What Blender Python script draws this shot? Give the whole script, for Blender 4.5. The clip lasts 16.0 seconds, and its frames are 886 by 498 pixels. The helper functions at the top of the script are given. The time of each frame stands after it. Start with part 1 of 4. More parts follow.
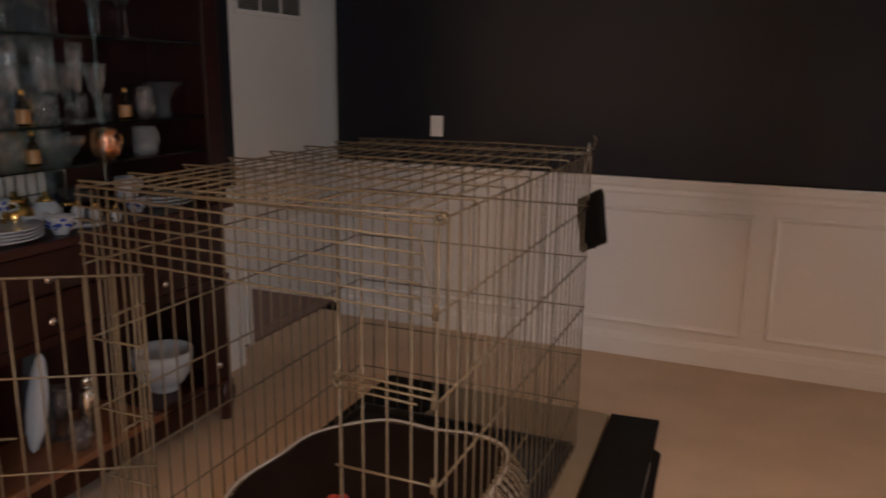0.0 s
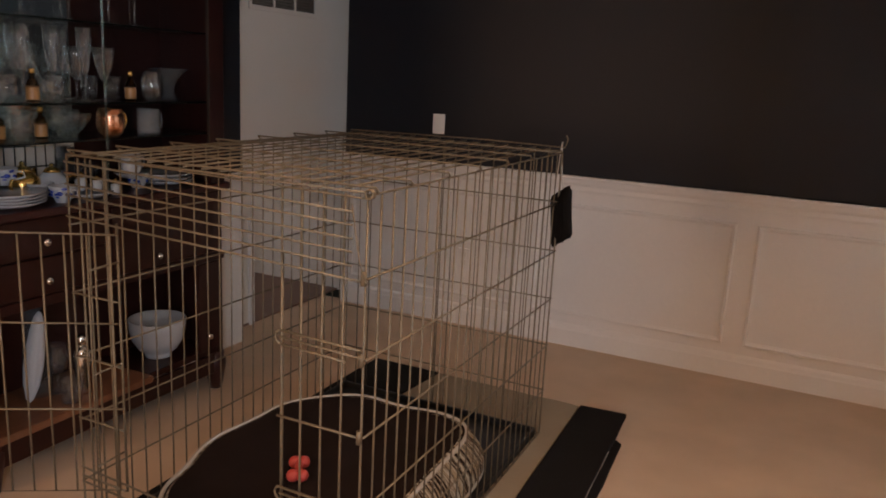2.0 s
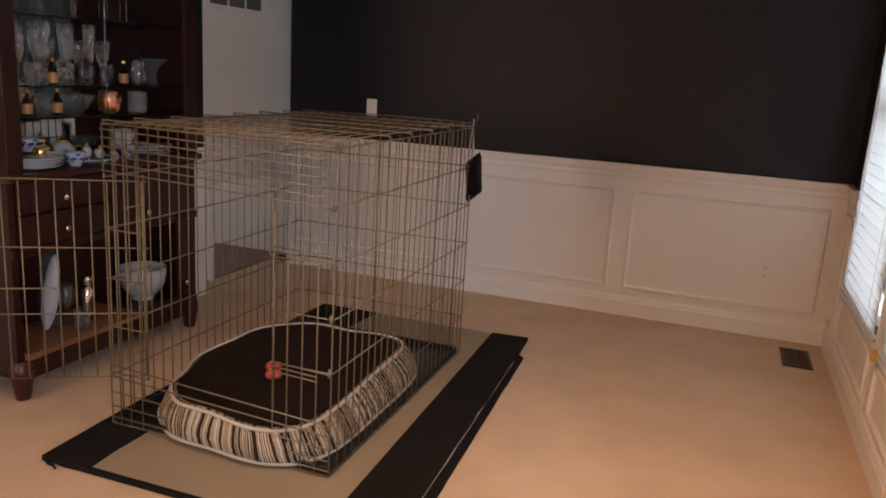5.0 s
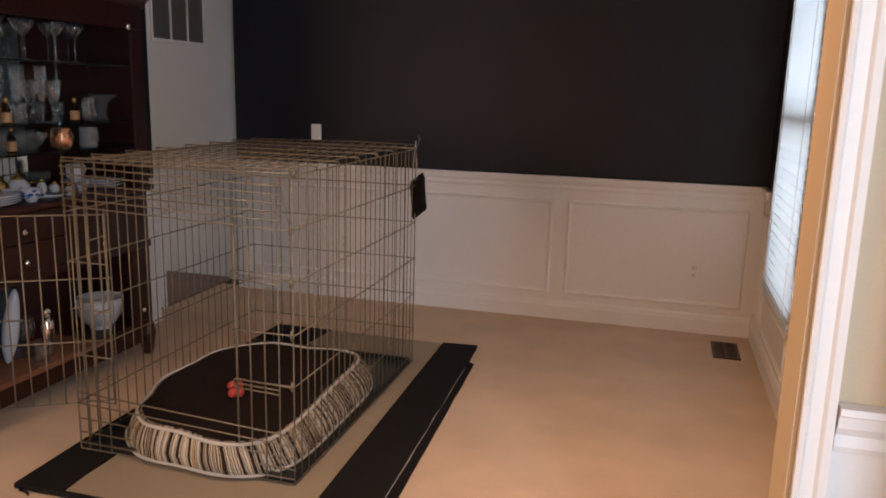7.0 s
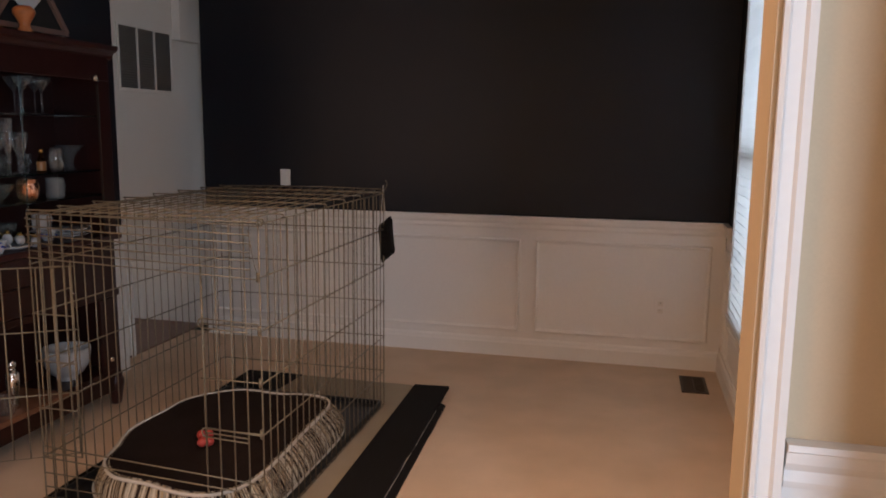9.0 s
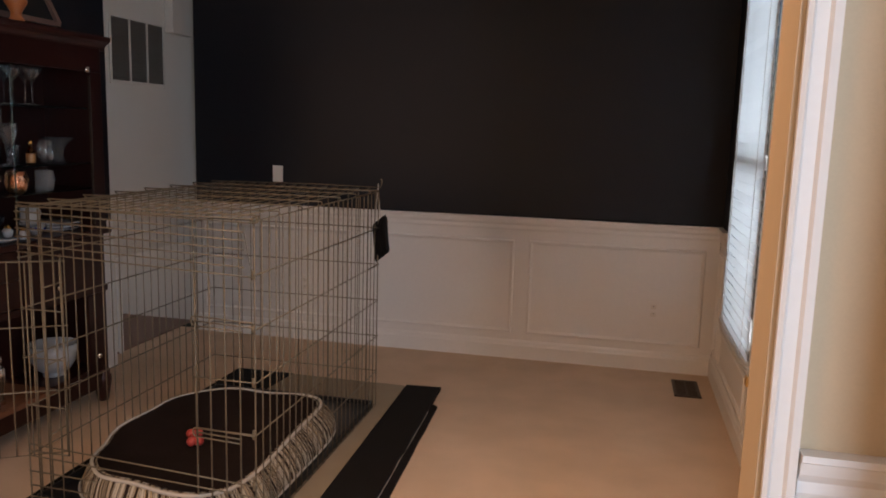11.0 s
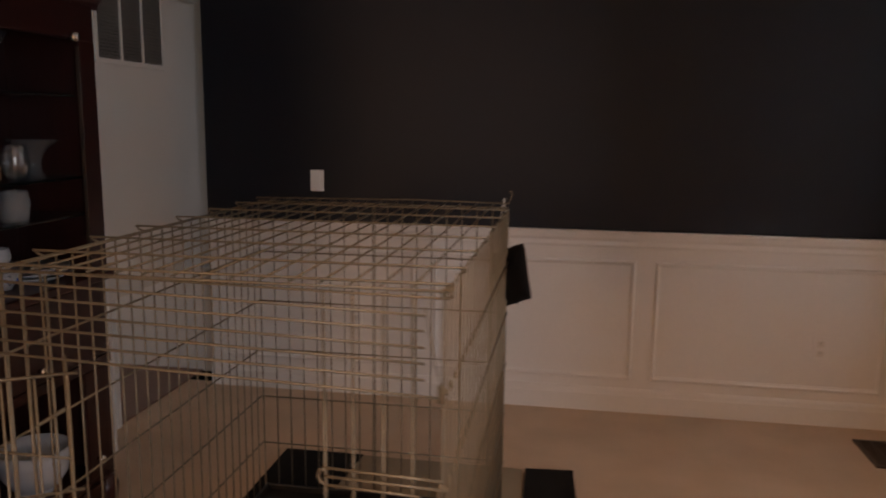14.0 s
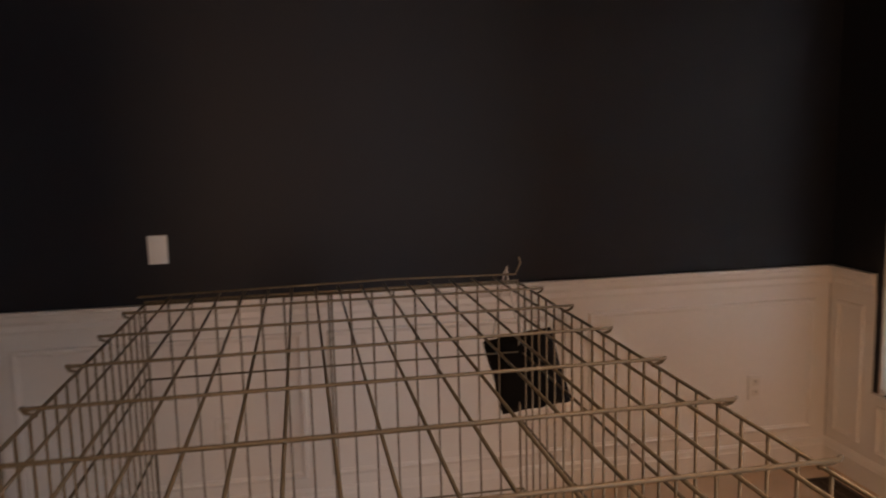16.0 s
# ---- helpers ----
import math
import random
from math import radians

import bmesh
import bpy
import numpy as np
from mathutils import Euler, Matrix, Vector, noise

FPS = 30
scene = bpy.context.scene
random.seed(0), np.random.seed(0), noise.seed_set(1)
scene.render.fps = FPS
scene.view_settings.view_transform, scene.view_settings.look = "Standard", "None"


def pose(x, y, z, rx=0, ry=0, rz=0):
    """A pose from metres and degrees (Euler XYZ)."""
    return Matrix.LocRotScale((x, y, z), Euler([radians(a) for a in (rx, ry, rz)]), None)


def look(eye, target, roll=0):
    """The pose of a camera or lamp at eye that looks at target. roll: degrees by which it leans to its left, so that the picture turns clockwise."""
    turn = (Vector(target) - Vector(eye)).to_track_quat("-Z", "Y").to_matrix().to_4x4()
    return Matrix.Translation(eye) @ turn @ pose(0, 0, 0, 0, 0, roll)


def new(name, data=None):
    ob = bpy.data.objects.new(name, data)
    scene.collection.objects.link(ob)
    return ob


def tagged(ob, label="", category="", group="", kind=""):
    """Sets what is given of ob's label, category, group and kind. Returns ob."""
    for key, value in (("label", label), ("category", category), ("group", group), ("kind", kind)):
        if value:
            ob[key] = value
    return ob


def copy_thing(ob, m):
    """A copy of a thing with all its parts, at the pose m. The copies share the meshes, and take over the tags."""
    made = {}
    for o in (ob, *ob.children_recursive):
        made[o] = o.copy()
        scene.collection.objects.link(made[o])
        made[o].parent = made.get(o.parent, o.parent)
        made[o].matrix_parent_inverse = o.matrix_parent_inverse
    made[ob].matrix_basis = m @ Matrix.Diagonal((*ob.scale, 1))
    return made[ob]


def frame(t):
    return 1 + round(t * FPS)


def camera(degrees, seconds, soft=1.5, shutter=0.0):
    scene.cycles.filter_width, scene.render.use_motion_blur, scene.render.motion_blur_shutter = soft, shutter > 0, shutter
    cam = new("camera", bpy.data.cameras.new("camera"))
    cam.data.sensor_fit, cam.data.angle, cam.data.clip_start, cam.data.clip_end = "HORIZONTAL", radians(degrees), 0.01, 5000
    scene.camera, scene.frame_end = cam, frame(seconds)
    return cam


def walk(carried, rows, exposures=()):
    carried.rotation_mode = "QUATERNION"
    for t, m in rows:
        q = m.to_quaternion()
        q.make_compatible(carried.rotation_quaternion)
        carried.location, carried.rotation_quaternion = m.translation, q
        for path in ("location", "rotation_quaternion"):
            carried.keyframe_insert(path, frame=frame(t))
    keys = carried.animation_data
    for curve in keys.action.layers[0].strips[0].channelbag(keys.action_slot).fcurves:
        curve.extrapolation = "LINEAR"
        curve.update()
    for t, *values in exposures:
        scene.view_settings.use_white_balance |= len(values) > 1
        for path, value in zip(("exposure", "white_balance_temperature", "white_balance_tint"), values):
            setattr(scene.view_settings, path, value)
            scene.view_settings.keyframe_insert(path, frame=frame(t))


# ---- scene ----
cam = camera(59.6, 16.0, soft=1.8, shutter=0.6)
PATH = [
    (0, (0.605, 0.531, 1.447), (-0.138, 2.334, 0.999), 0.7),
    (0.5, (0.645, 0.532, 1.406), (0.012, 2.379, 0.971), 0.4),
    (1, (0.742, 0.501, 1.425), (0.088, 2.339, 0.985), 0.3),
    (1.5, (0.863, 0.503, 1.453), (0.069, 2.278, 0.983), 2.5),
    (2, (0.888, 0.467, 1.426), (0.057, 2.233, 0.988), 3.0),
    (2.5, (0.918, 0.358, 1.425), (0.147, 2.149, 0.979), 3.6),
    (3, (0.967, 0.183, 1.403), (0.264, 2.008, 0.987), 4.0),
    (3.5, (1.026, 0.031, 1.406), (0.381, 1.88, 1.001), 4.9),
    (4, (1.091, -0.058, 1.402), (0.421, 1.783, 0.999), 5.0),
    (4.2, (1.118, -0.11, 1.399), (0.443, 1.724, 0.975), 4.4),
    (6.3, (1.212, -0.458, 1.472), (0.632, 1.403, 1.023), 1.9),
    (6.5, (1.226, -0.47, 1.467), (0.661, 1.399, 1.035), 1.7),
    (7, (1.228, -0.49, 1.461), (0.709, 1.399, 1.059), 1.5),
    (7.5, (1.244, -0.496, 1.479), (0.747, 1.405, 1.104), 0.8),
    (8, (1.251, -0.51, 1.482), (0.744, 1.394, 1.136), 0.5),
    (8.5, (1.269, -0.513, 1.489), (0.766, 1.394, 1.157), 0.0),
    (9, (1.264, -0.521, 1.49), (0.804, 1.402, 1.186), 0.6),
    (11.5, (1.178, -0.469, 1.487), (0.749, 1.46, 1.183), 1.7),
    (12, (1.108, -0.268, 1.512), (0.623, 1.651, 1.23), 1.9),
    (12.5, (0.957, -0.062, 1.514), (0.518, 1.865, 1.21), 2.6),
    (13, (0.692, 0.102, 1.509), (0.445, 2.07, 1.246), 0.5),
    (13.5, (0.451, 0.303, 1.514), (0.133, 2.256, 1.224), 0.9),
    (14, (0.249, 0.553, 1.471), (-0.068, 2.501, 1.145), 0.7),
    (14.5, (-0.076, 0.72, 1.521), (-0.158, 2.679, 1.124), -1.0),
    (15, (-0.249, 0.954, 1.547), (-0.197, 2.929, 1.237), -0.9),
    (15.2, (-0.287, 1.048, 1.542), (-0.225, 3.03, 1.278), -1.8),
    (15.5, (-0.37, 1.194, 1.520), (-0.261, 3.173, 1.254), -1.4),
    (16, (-0.512, 1.352, 1.526), (-0.157, 3.302, 1.261), -1.5),
]
EXPOSURES = [(0, -0.86, 6500, 16), (0.6, -0.57, 6500, 16), (1.5, -0.55, 6450, 16), (4, -0.46, 6450, 18), (6.5, -0.38, 6050, 14), (8, -0.60, 6000, 14), (9, -0.72, 5950, 14), (11.5, -0.78, 6150, 14), (12.5, -0.84, 6350, 16), (13.5, -0.92, 6400, 17), (14.5, -0.92, 6750, 19), (15, -0.95, 6850, 19), (16, -0.74, 6850, 19)]
walk(cam, [(t, look(eye, target, roll)) for t, eye, target, roll in PATH], EXPOSURES)

# ---- world and lights ----
world = bpy.data.worlds.new("world")
scene.world = world
world.use_nodes = True
wn = world.node_tree
sky = wn.nodes.new("ShaderNodeTexSky")
sky.sky_type, sky.sun_disc = "NISHITA", False
sky.sun_elevation, sky.sun_rotation = radians(35), radians(90)
wn.links.new(sky.outputs[0], wn.nodes["Background"].inputs[0])
wn.nodes["Background"].inputs[1].default_value = 0.08


def area_lamp(name, m, sx, sy, watts, colour):
    d = bpy.data.lights.new(name, "AREA")
    d.shape, d.size, d.size_y, d.energy, d.color = "RECTANGLE", sx, sy, watts, colour
    ob = new(name, d)
    ob.matrix_world = m
    return ob


# daylight behind the two blinds, a warm lamp in the hall, daylight from an unseen side of the hall
# and an added warm light just inside the opening
for yc in (3.645, 2.55):
    area_lamp("window_daylight", look((2.75, yc, 1.5), (0, yc, 1.35)), 1.0, 2.0, 43, (0.90, 0.96, 1.0))
area_lamp("hall_lamp_light", look((-1.85, -1.7, 1.5), (0.7, 1.3, 0.3)), 0.9, 1.0, 70, (1.0, 0.64, 0.38))
area_lamp("hall_daylight", look((2.45, -1.7, 1.35), (0.2, 1.6, 0.8)), 0.6, 1.9, 98, (0.70, 0.85, 1.0))
# added warm fill for near carpet and jamb; no ceiling light is known here
warm_fill = area_lamp("added_warm_fill", look((0.95, 1.55, 2.585), (0.95, 1.551, 0.0)), 0.3, 0.3, 24, (1.0, 0.60, 0.33))
warm_fill.data.spread = radians(115)
# fill lamp added inside the closed passage, which has no opening to daylight
area_lamp("passage_fill", look((-2.72, 3.8, 0.6), (-1.9, 4.2, 0.2)), 0.6, 0.9, 3.0, (1.0, 0.86, 0.76))


# ---- materials ----
def material(name, colour, rough=0.6, metal=0.0, vary=0.12, scale=6.0, grain=120.0, bump=0.1, spec=0.5, stretch=(1, 1, 1), pieces=0.0):
    m = bpy.data.materials.new(name)
    m.use_nodes = True
    t = m.node_tree
    b = t.nodes["Principled BSDF"]
    b.inputs["Roughness"].default_value, b.inputs["Metallic"].default_value = rough, metal
    b.inputs["Specular IOR Level"].default_value = spec
    co = t.nodes.new("ShaderNodeTexCoord")
    mp = t.nodes.new("ShaderNodeMapping")
    mp.inputs["Scale"].default_value = stretch
    t.links.new(co.outputs["Object"], mp.inputs[0])
    big, fine = t.nodes.new("ShaderNodeTexNoise"), t.nodes.new("ShaderNodeTexNoise")
    big.inputs["Scale"].default_value, fine.inputs["Scale"].default_value = scale, grain
    big.inputs["Detail"].default_value, fine.inputs["Detail"].default_value = 4, 2
    for n in (big, fine):
        t.links.new(mp.outputs[0], n.inputs["Vector"])
    add = t.nodes.new("ShaderNodeMath")
    add.operation = "ADD"
    t.links.new(big.outputs[0], add.inputs[0])
    t.links.new(fine.outputs[0], add.inputs[1])
    val = t.nodes.new("ShaderNodeMapRange")
    val.inputs["From Min"].default_value, val.inputs["From Max"].default_value = 0.5, 1.5
    val.inputs["To Min"].default_value, val.inputs["To Max"].default_value = 1 - vary, 1 + vary
    t.links.new(add.outputs[0], val.inputs[0])
    out = val.outputs[0]
    if pieces:
        info = t.nodes.new("ShaderNodeObjectInfo")
        pr = t.nodes.new("ShaderNodeMapRange")
        pr.inputs["To Min"].default_value, pr.inputs["To Max"].default_value = 1 - pieces, 1 + pieces
        t.links.new(info.outputs["Random"], pr.inputs[0])
        mu = t.nodes.new("ShaderNodeMath")
        mu.operation = "MULTIPLY"
        t.links.new(out, mu.inputs[0])
        t.links.new(pr.outputs[0], mu.inputs[1])
        out = mu.outputs[0]
    mix = t.nodes.new("ShaderNodeVectorMath")
    mix.operation = "SCALE"
    mix.inputs[0].default_value = colour
    t.links.new(out, mix.inputs["Scale"])
    t.links.new(mix.outputs[0], b.inputs["Base Color"])
    if bump:
        bn = t.nodes.new("ShaderNodeBump")
        bn.inputs["Strength"].default_value, bn.inputs["Distance"].default_value = bump, 0.004
        t.links.new(fine.outputs[0], bn.inputs["Height"])
        t.links.new(bn.outputs[0], b.inputs["Normal"])
    return m


def glass_material(name, colour, rough=0.02):
    m = material(name, colour, rough, 0, 0.02, 10, 100, 0)
    m.node_tree.nodes["Principled BSDF"].inputs["Transmission Weight"].default_value = 1
    m.node_tree.nodes["Principled BSDF"].inputs["IOR"].default_value = 1.45
    return m


M_navy = material("navy wall paint", (0.0108, 0.0124, 0.0178), 0.5, vary=0.10, scale=1.2, grain=160, bump=0.12, spec=0.30)
M_trim = material("white trim paint", (0.78, 0.74, 0.69), 0.38, vary=0.03, scale=2, grain=60, bump=0.03)
M_white = material("white wall paint", (0.74, 0.685, 0.61), 0.7, vary=0.04, scale=1.5, grain=180, bump=0.10)
M_beige = material("beige wall paint", (0.60, 0.465, 0.30), 0.7, vary=0.04, scale=1.5, grain=180, bump=0.10)
M_ceil = material("ceiling paint", (0.75, 0.73, 0.70), 0.8, vary=0.03)
M_carpet = material("beige carpet", (0.66, 0.495, 0.355), 0.95, vary=0.2, scale=3.0, grain=420, bump=0.9, spec=0.1)
M_hallfloor = material("brown hall floorboards", (0.20, 0.115, 0.085), 0.45, vary=0.2, scale=3, grain=40, stretch=(1, 8, 1))
M_mahog = material("dark mahogany", (0.028, 0.0068, 0.0050), 0.36, vary=0.35, scale=5, grain=60, bump=0.06, spec=0.35, stretch=(6, 6, 0.7))
M_mahog2 = material("dark mahogany moulding", (0.038, 0.009, 0.007), 0.36, vary=0.3, scale=5, grain=60, bump=0.05, stretch=(6, 0.7, 6))
M_plank = material("light worn shelf wood", (0.20, 0.085, 0.04), 0.5, vary=0.25, scale=6, grain=70, stretch=(6, 0.8, 6))
M_wire = material("gold zinc wire", (0.188, 0.156, 0.106), 0.45, metal=0.4, vary=0.22, scale=14, grain=90, bump=0.05, pieces=0.08)
M_pan = material("black plastic pan", (0.012, 0.012, 0.013), 0.38, vary=0.2, scale=8, grain=200, bump=0.1)
M_black = material("black fabric", (0.011, 0.010, 0.010), 0.9, vary=0.25, scale=9, grain=300, bump=0.5, spec=0.15)
M_tan = material("tan canvas", (0.30, 0.245, 0.175), 0.9, vary=0.12, scale=5, grain=350, bump=0.4, spec=0.2)
M_edge = material("grey mat edging", (0.45, 0.42, 0.38), 0.8, vary=0.1)
M_plush = material("dark brown plush", (0.022, 0.014, 0.012), 1.0, vary=0.35, scale=7, grain=260, bump=0.8, spec=0.1)
M_piping = material("cream piping", (0.52, 0.48, 0.42), 0.8, vary=0.1, scale=20, grain=300, bump=0.3)
M_red = material("red rubber", (0.50, 0.065, 0.05), 0.45, vary=0.12, scale=20, grain=120)
M_plate = material("white plastic", (0.80, 0.77, 0.72), 0.35, vary=0.03)
M_socket = material("shaded cream plastic", (0.70, 0.65, 0.58), 0.4, vary=0.04)
M_dark = material("dark slot", (0.01, 0.01, 0.01), 0.7, vary=0.1)
M_ventm = material("brown metal register", (0.055, 0.040, 0.030), 0.45, metal=0.3, vary=0.2)
M_china = material("white china", (0.47, 0.49, 0.51), 0.15, vary=0.04, scale=9)
M_blue = material("cobalt glaze", (0.03, 0.06, 0.33), 0.15, vary=0.3, scale=30)
M_copper = material("hammered copper", (0.86, 0.42, 0.24), 0.2, metal=1.0, vary=0.2, scale=40, grain=60, bump=0.9)
M_gold = material("gilt metal", (0.75, 0.48, 0.16), 0.22, metal=1.0, vary=0.2, scale=30)
M_silver = material("polished silver", (0.78, 0.77, 0.75), 0.14, metal=1.0, vary=0.1)
M_amber = material("amber liquor label", (0.36, 0.18, 0.06), 0.35, vary=0.25, scale=40)
def thin_glass(name, tint, body, share, metal=0.0):
    """Thin-walled glass: mostly clear, with a pale glossy film."""
    m = material(name, body, 0.07, metal, 0.05, 20, 120, 0)
    t = m.node_tree
    tr = t.nodes.new("ShaderNodeBsdfTransparent")
    tr.inputs[0].default_value = (*tint, 1)
    mx = t.nodes.new("ShaderNodeMixShader")
    mx.inputs[0].default_value = share
    t.links.new(tr.outputs[0], mx.inputs[1])
    t.links.new(t.nodes["Principled BSDF"].outputs[0], mx.inputs[2])
    t.links.new(mx.outputs[0], t.nodes["Material Output"].inputs[0])
    return m


M_pane = glass_material("window glass", (0.97, 0.98, 0.98))


def crystal(name):
    """Clear thin glass: a faint pale film, and gloss that grows towards the rim of each form."""
    m = thin_glass(name, (0.965, 0.975, 0.98), (0.72, 0.75, 0.77), 0.025)
    t = m.node_tree
    gl = t.nodes.new("ShaderNodeBsdfGlossy")
    gl.inputs["Color"].default_value = (0.94, 0.96, 0.97, 1)
    gl.inputs["Roughness"].default_value = 0.045
    lw = t.nodes.new("ShaderNodeLayerWeight")
    lw.inputs["Blend"].default_value = 0.26
    sc = t.nodes.new("ShaderNodeMath")
    sc.operation = "MULTIPLY_ADD"
    sc.inputs[1].default_value, sc.inputs[2].default_value = 0.75, 0.03
    t.links.new(lw.outputs["Facing"], sc.inputs[0])
    mx = t.nodes.new("ShaderNodeMixShader")
    t.links.new(sc.outputs[0], mx.inputs[0])
    t.links.new(t.nodes["Mix Shader"].outputs[0], mx.inputs[1])
    t.links.new(gl.outputs[0], mx.inputs[2])
    t.links.new(mx.outputs[0], t.nodes["Material Output"].inputs[0])
    return m


M_glass = crystal("clear crystal")
M_shelf = glass_material("green edged glass", (0.50, 0.66, 0.64), 0.16)
M_frost = thin_glass("frosted glass", (0.9, 0.92, 0.92), (0.36, 0.37, 0.38), 0.075)
M_cloudy = thin_glass("printed glass", (0.9, 0.92, 0.92), (0.50, 0.49, 0.49), 0.3)
M_mirror = material("smoked mirror", (0.70, 0.80, 0.82), 0.05, metal=1.0, vary=0.05)
M_grey = material("grey louvre paint", (0.16, 0.145, 0.125), 0.6, vary=0.1)
M_orange = material("orange glazed pottery", (0.42, 0.14, 0.04), 0.35, vary=0.15, scale=15)
M_string = material("white lace", (0.6, 0.57, 0.52), 0.8, vary=0.1)
M_brass = material("brass cord tassel", (0.62, 0.40, 0.15), 0.4, metal=0.6, vary=0.15)


def blind_material():
    m = material("white blind slats", (0.80, 0.80, 0.78), 0.55, vary=0.05, scale=4, grain=90, bump=0.05, pieces=0.09)
    t = m.node_tree
    tr = t.nodes.new("ShaderNodeBsdfTranslucent")
    tr.inputs[0].default_value = (0.82, 0.85, 0.86, 1)
    mx = t.nodes.new("ShaderNodeMixShader")
    mx.inputs[0].default_value = 0.52
    t.links.new(t.nodes["Principled BSDF"].outputs[0], mx.inputs[1])
    t.links.new(tr.outputs[0], mx.inputs[2])
    t.links.new(mx.outputs[0], t.nodes["Material Output"].inputs[0])
    return m


M_blind = blind_material()


def stripe_material():
    """Printed cotton with irregular upright stripes, in the object's angle around its centre."""
    m = material("striped bolster cotton", (0.5, 0.4, 0.3), 0.9, vary=0.1, grain=260, bump=0.4, spec=0.15)
    t = m.node_tree
    b = t.nodes["Principled BSDF"]
    uv = t.nodes.new("ShaderNodeUVMap")
    sep = t.nodes.new("ShaderNodeSeparateXYZ")
    t.links.new(uv.outputs[0], sep.inputs[0])
    warp = t.nodes.new("ShaderNodeTexNoise")
    warp.noise_dimensions = "2D"
    warp.inputs["Scale"].default_value = 9
    t.links.new(uv.outputs[0], warp.inputs["Vector"])
    ma = t.nodes.new("ShaderNodeMath")
    ma.operation = "MULTIPLY_ADD"
    ma.inputs[1].default_value = 0.016
    t.links.new(warp.outputs[0], ma.inputs[0])
    t.links.new(sep.outputs[0], ma.inputs[2])
    n = t.nodes.new("ShaderNodeTexNoise")
    n.noise_dimensions = "1D"
    n.inputs["Scale"].default_value, n.inputs["Detail"].default_value = 50, 0.3
    t.links.new(ma.outputs[0], n.inputs["W"])
    ramp = t.nodes.new("ShaderNodeValToRGB")
    ramp.color_ramp.interpolation = "CONSTANT"
    e = ramp.color_ramp.elements
    e[0].position, e[0].color = 0.0, (0.024, 0.015, 0.012, 1)
    e[1].position, e[1].color = 0.405, (0.34, 0.24, 0.12, 1)
    for p, c in ((0.435, (0.52, 0.46, 0.36, 1)), (0.475, (0.026, 0.017, 0.013, 1)), (0.50, (0.53, 0.48, 0.39, 1)), (0.535, (0.34, 0.23, 0.11, 1)), (0.56, (0.026, 0.017, 0.013, 1)), (0.66, (0.50, 0.44, 0.34, 1))):
        x = e.new(p)
        x.color = c
    t.links.new(n.outputs[0], ramp.inputs[0])
    t.links.new(ramp.outputs[0], b.inputs["Base Color"])
    return m


M_stripe = stripe_material()


# ---- building helpers ----
def finish(name, bm, mat, smooth=False):
    me = bpy.data.meshes.new(name)
    bm.normal_update()
    bm.to_mesh(me)
    bm.free()
    me.materials.append(mat)
    if smooth:
        for p in me.polygons:
            p.use_smooth = True
    return me


def thing(name, label, category, at=(0, 0, 0), rz=0.0, group="", kind=""):
    ob = new(name)
    ob.matrix_world = pose(*at, 0, 0, rz)
    return tagged(ob, label, category, group, kind)


def part(name, bm, mat, parent, label="", smooth=False):
    ob = new(name, bm if isinstance(bm, bpy.types.Mesh) else finish(name, bm, mat, smooth))
    ob.parent = parent
    if label:
        tagged(ob, label)
    return ob


def solid(name, bm, mat, label, category, kind="", smooth=False, at=(0, 0, 0), rz=0.0, group=""):
    ob = new(name, finish(name, bm, mat, smooth))
    ob.matrix_world = pose(*at, 0, 0, rz)
    return tagged(ob, label, category, group, kind)


def box(bm, lo, hi, bevel=0.0, m=None):
    lo, hi = Vector(lo), Vector(hi)
    r = bmesh.ops.create_cube(bm, size=1.0)
    vs = r["verts"]
    for v in vs:
        v.co = Vector([(lo[i] + hi[i]) / 2 + v.co[i] * (hi[i] - lo[i]) for i in range(3)])
    if bevel:
        es = list({e for v in vs for e in v.link_edges})
        out = bmesh.ops.bevel(bm, geom=es, offset=bevel, segments=2, affect="EDGES", profile=0.5)
        vs = list({v for f in out["faces"] for v in f.verts} | {v for v in vs if v.is_valid})
    if m is not None:
        bmesh.ops.transform(bm, matrix=m, verts=vs)
    return bm


def boxes(*pairs, bevel=0.0):
    bm = bmesh.new()
    for lo, hi in pairs:
        box(bm, lo, hi, bevel)
    return bm


def tube(bm, pts, r, sides=6, closed=False):
    """A round rod through the points."""
    pts = [Vector(p) for p in pts]
    n = len(pts)
    rings, up = [], None
    for i, p in enumerate(pts):
        a = pts[(i - 1) % n] if closed or i else p
        b = pts[(i + 1) % n] if closed or i < n - 1 else p
        d = (b - a).normalized()
        if up is None:
            up = d.orthogonal().normalized()
        up = (up - d * up.dot(d)).normalized()
        side = d.cross(up)
        rings.append([bm.verts.new(p + r * (math.cos(k * math.tau / sides) * up + math.sin(k * math.tau / sides) * side)) for k in range(sides)])
    for i in range(n if closed else n - 1):
        a, b = rings[i], rings[(i + 1) % n]
        for k in range(sides):
            bm.faces.new((a[k], a[(k + 1) % sides], b[(k + 1) % sides], b[k]))
    if not closed:
        bm.faces.new(rings[0][::-1])
        bm.faces.new(rings[-1])
    return bm


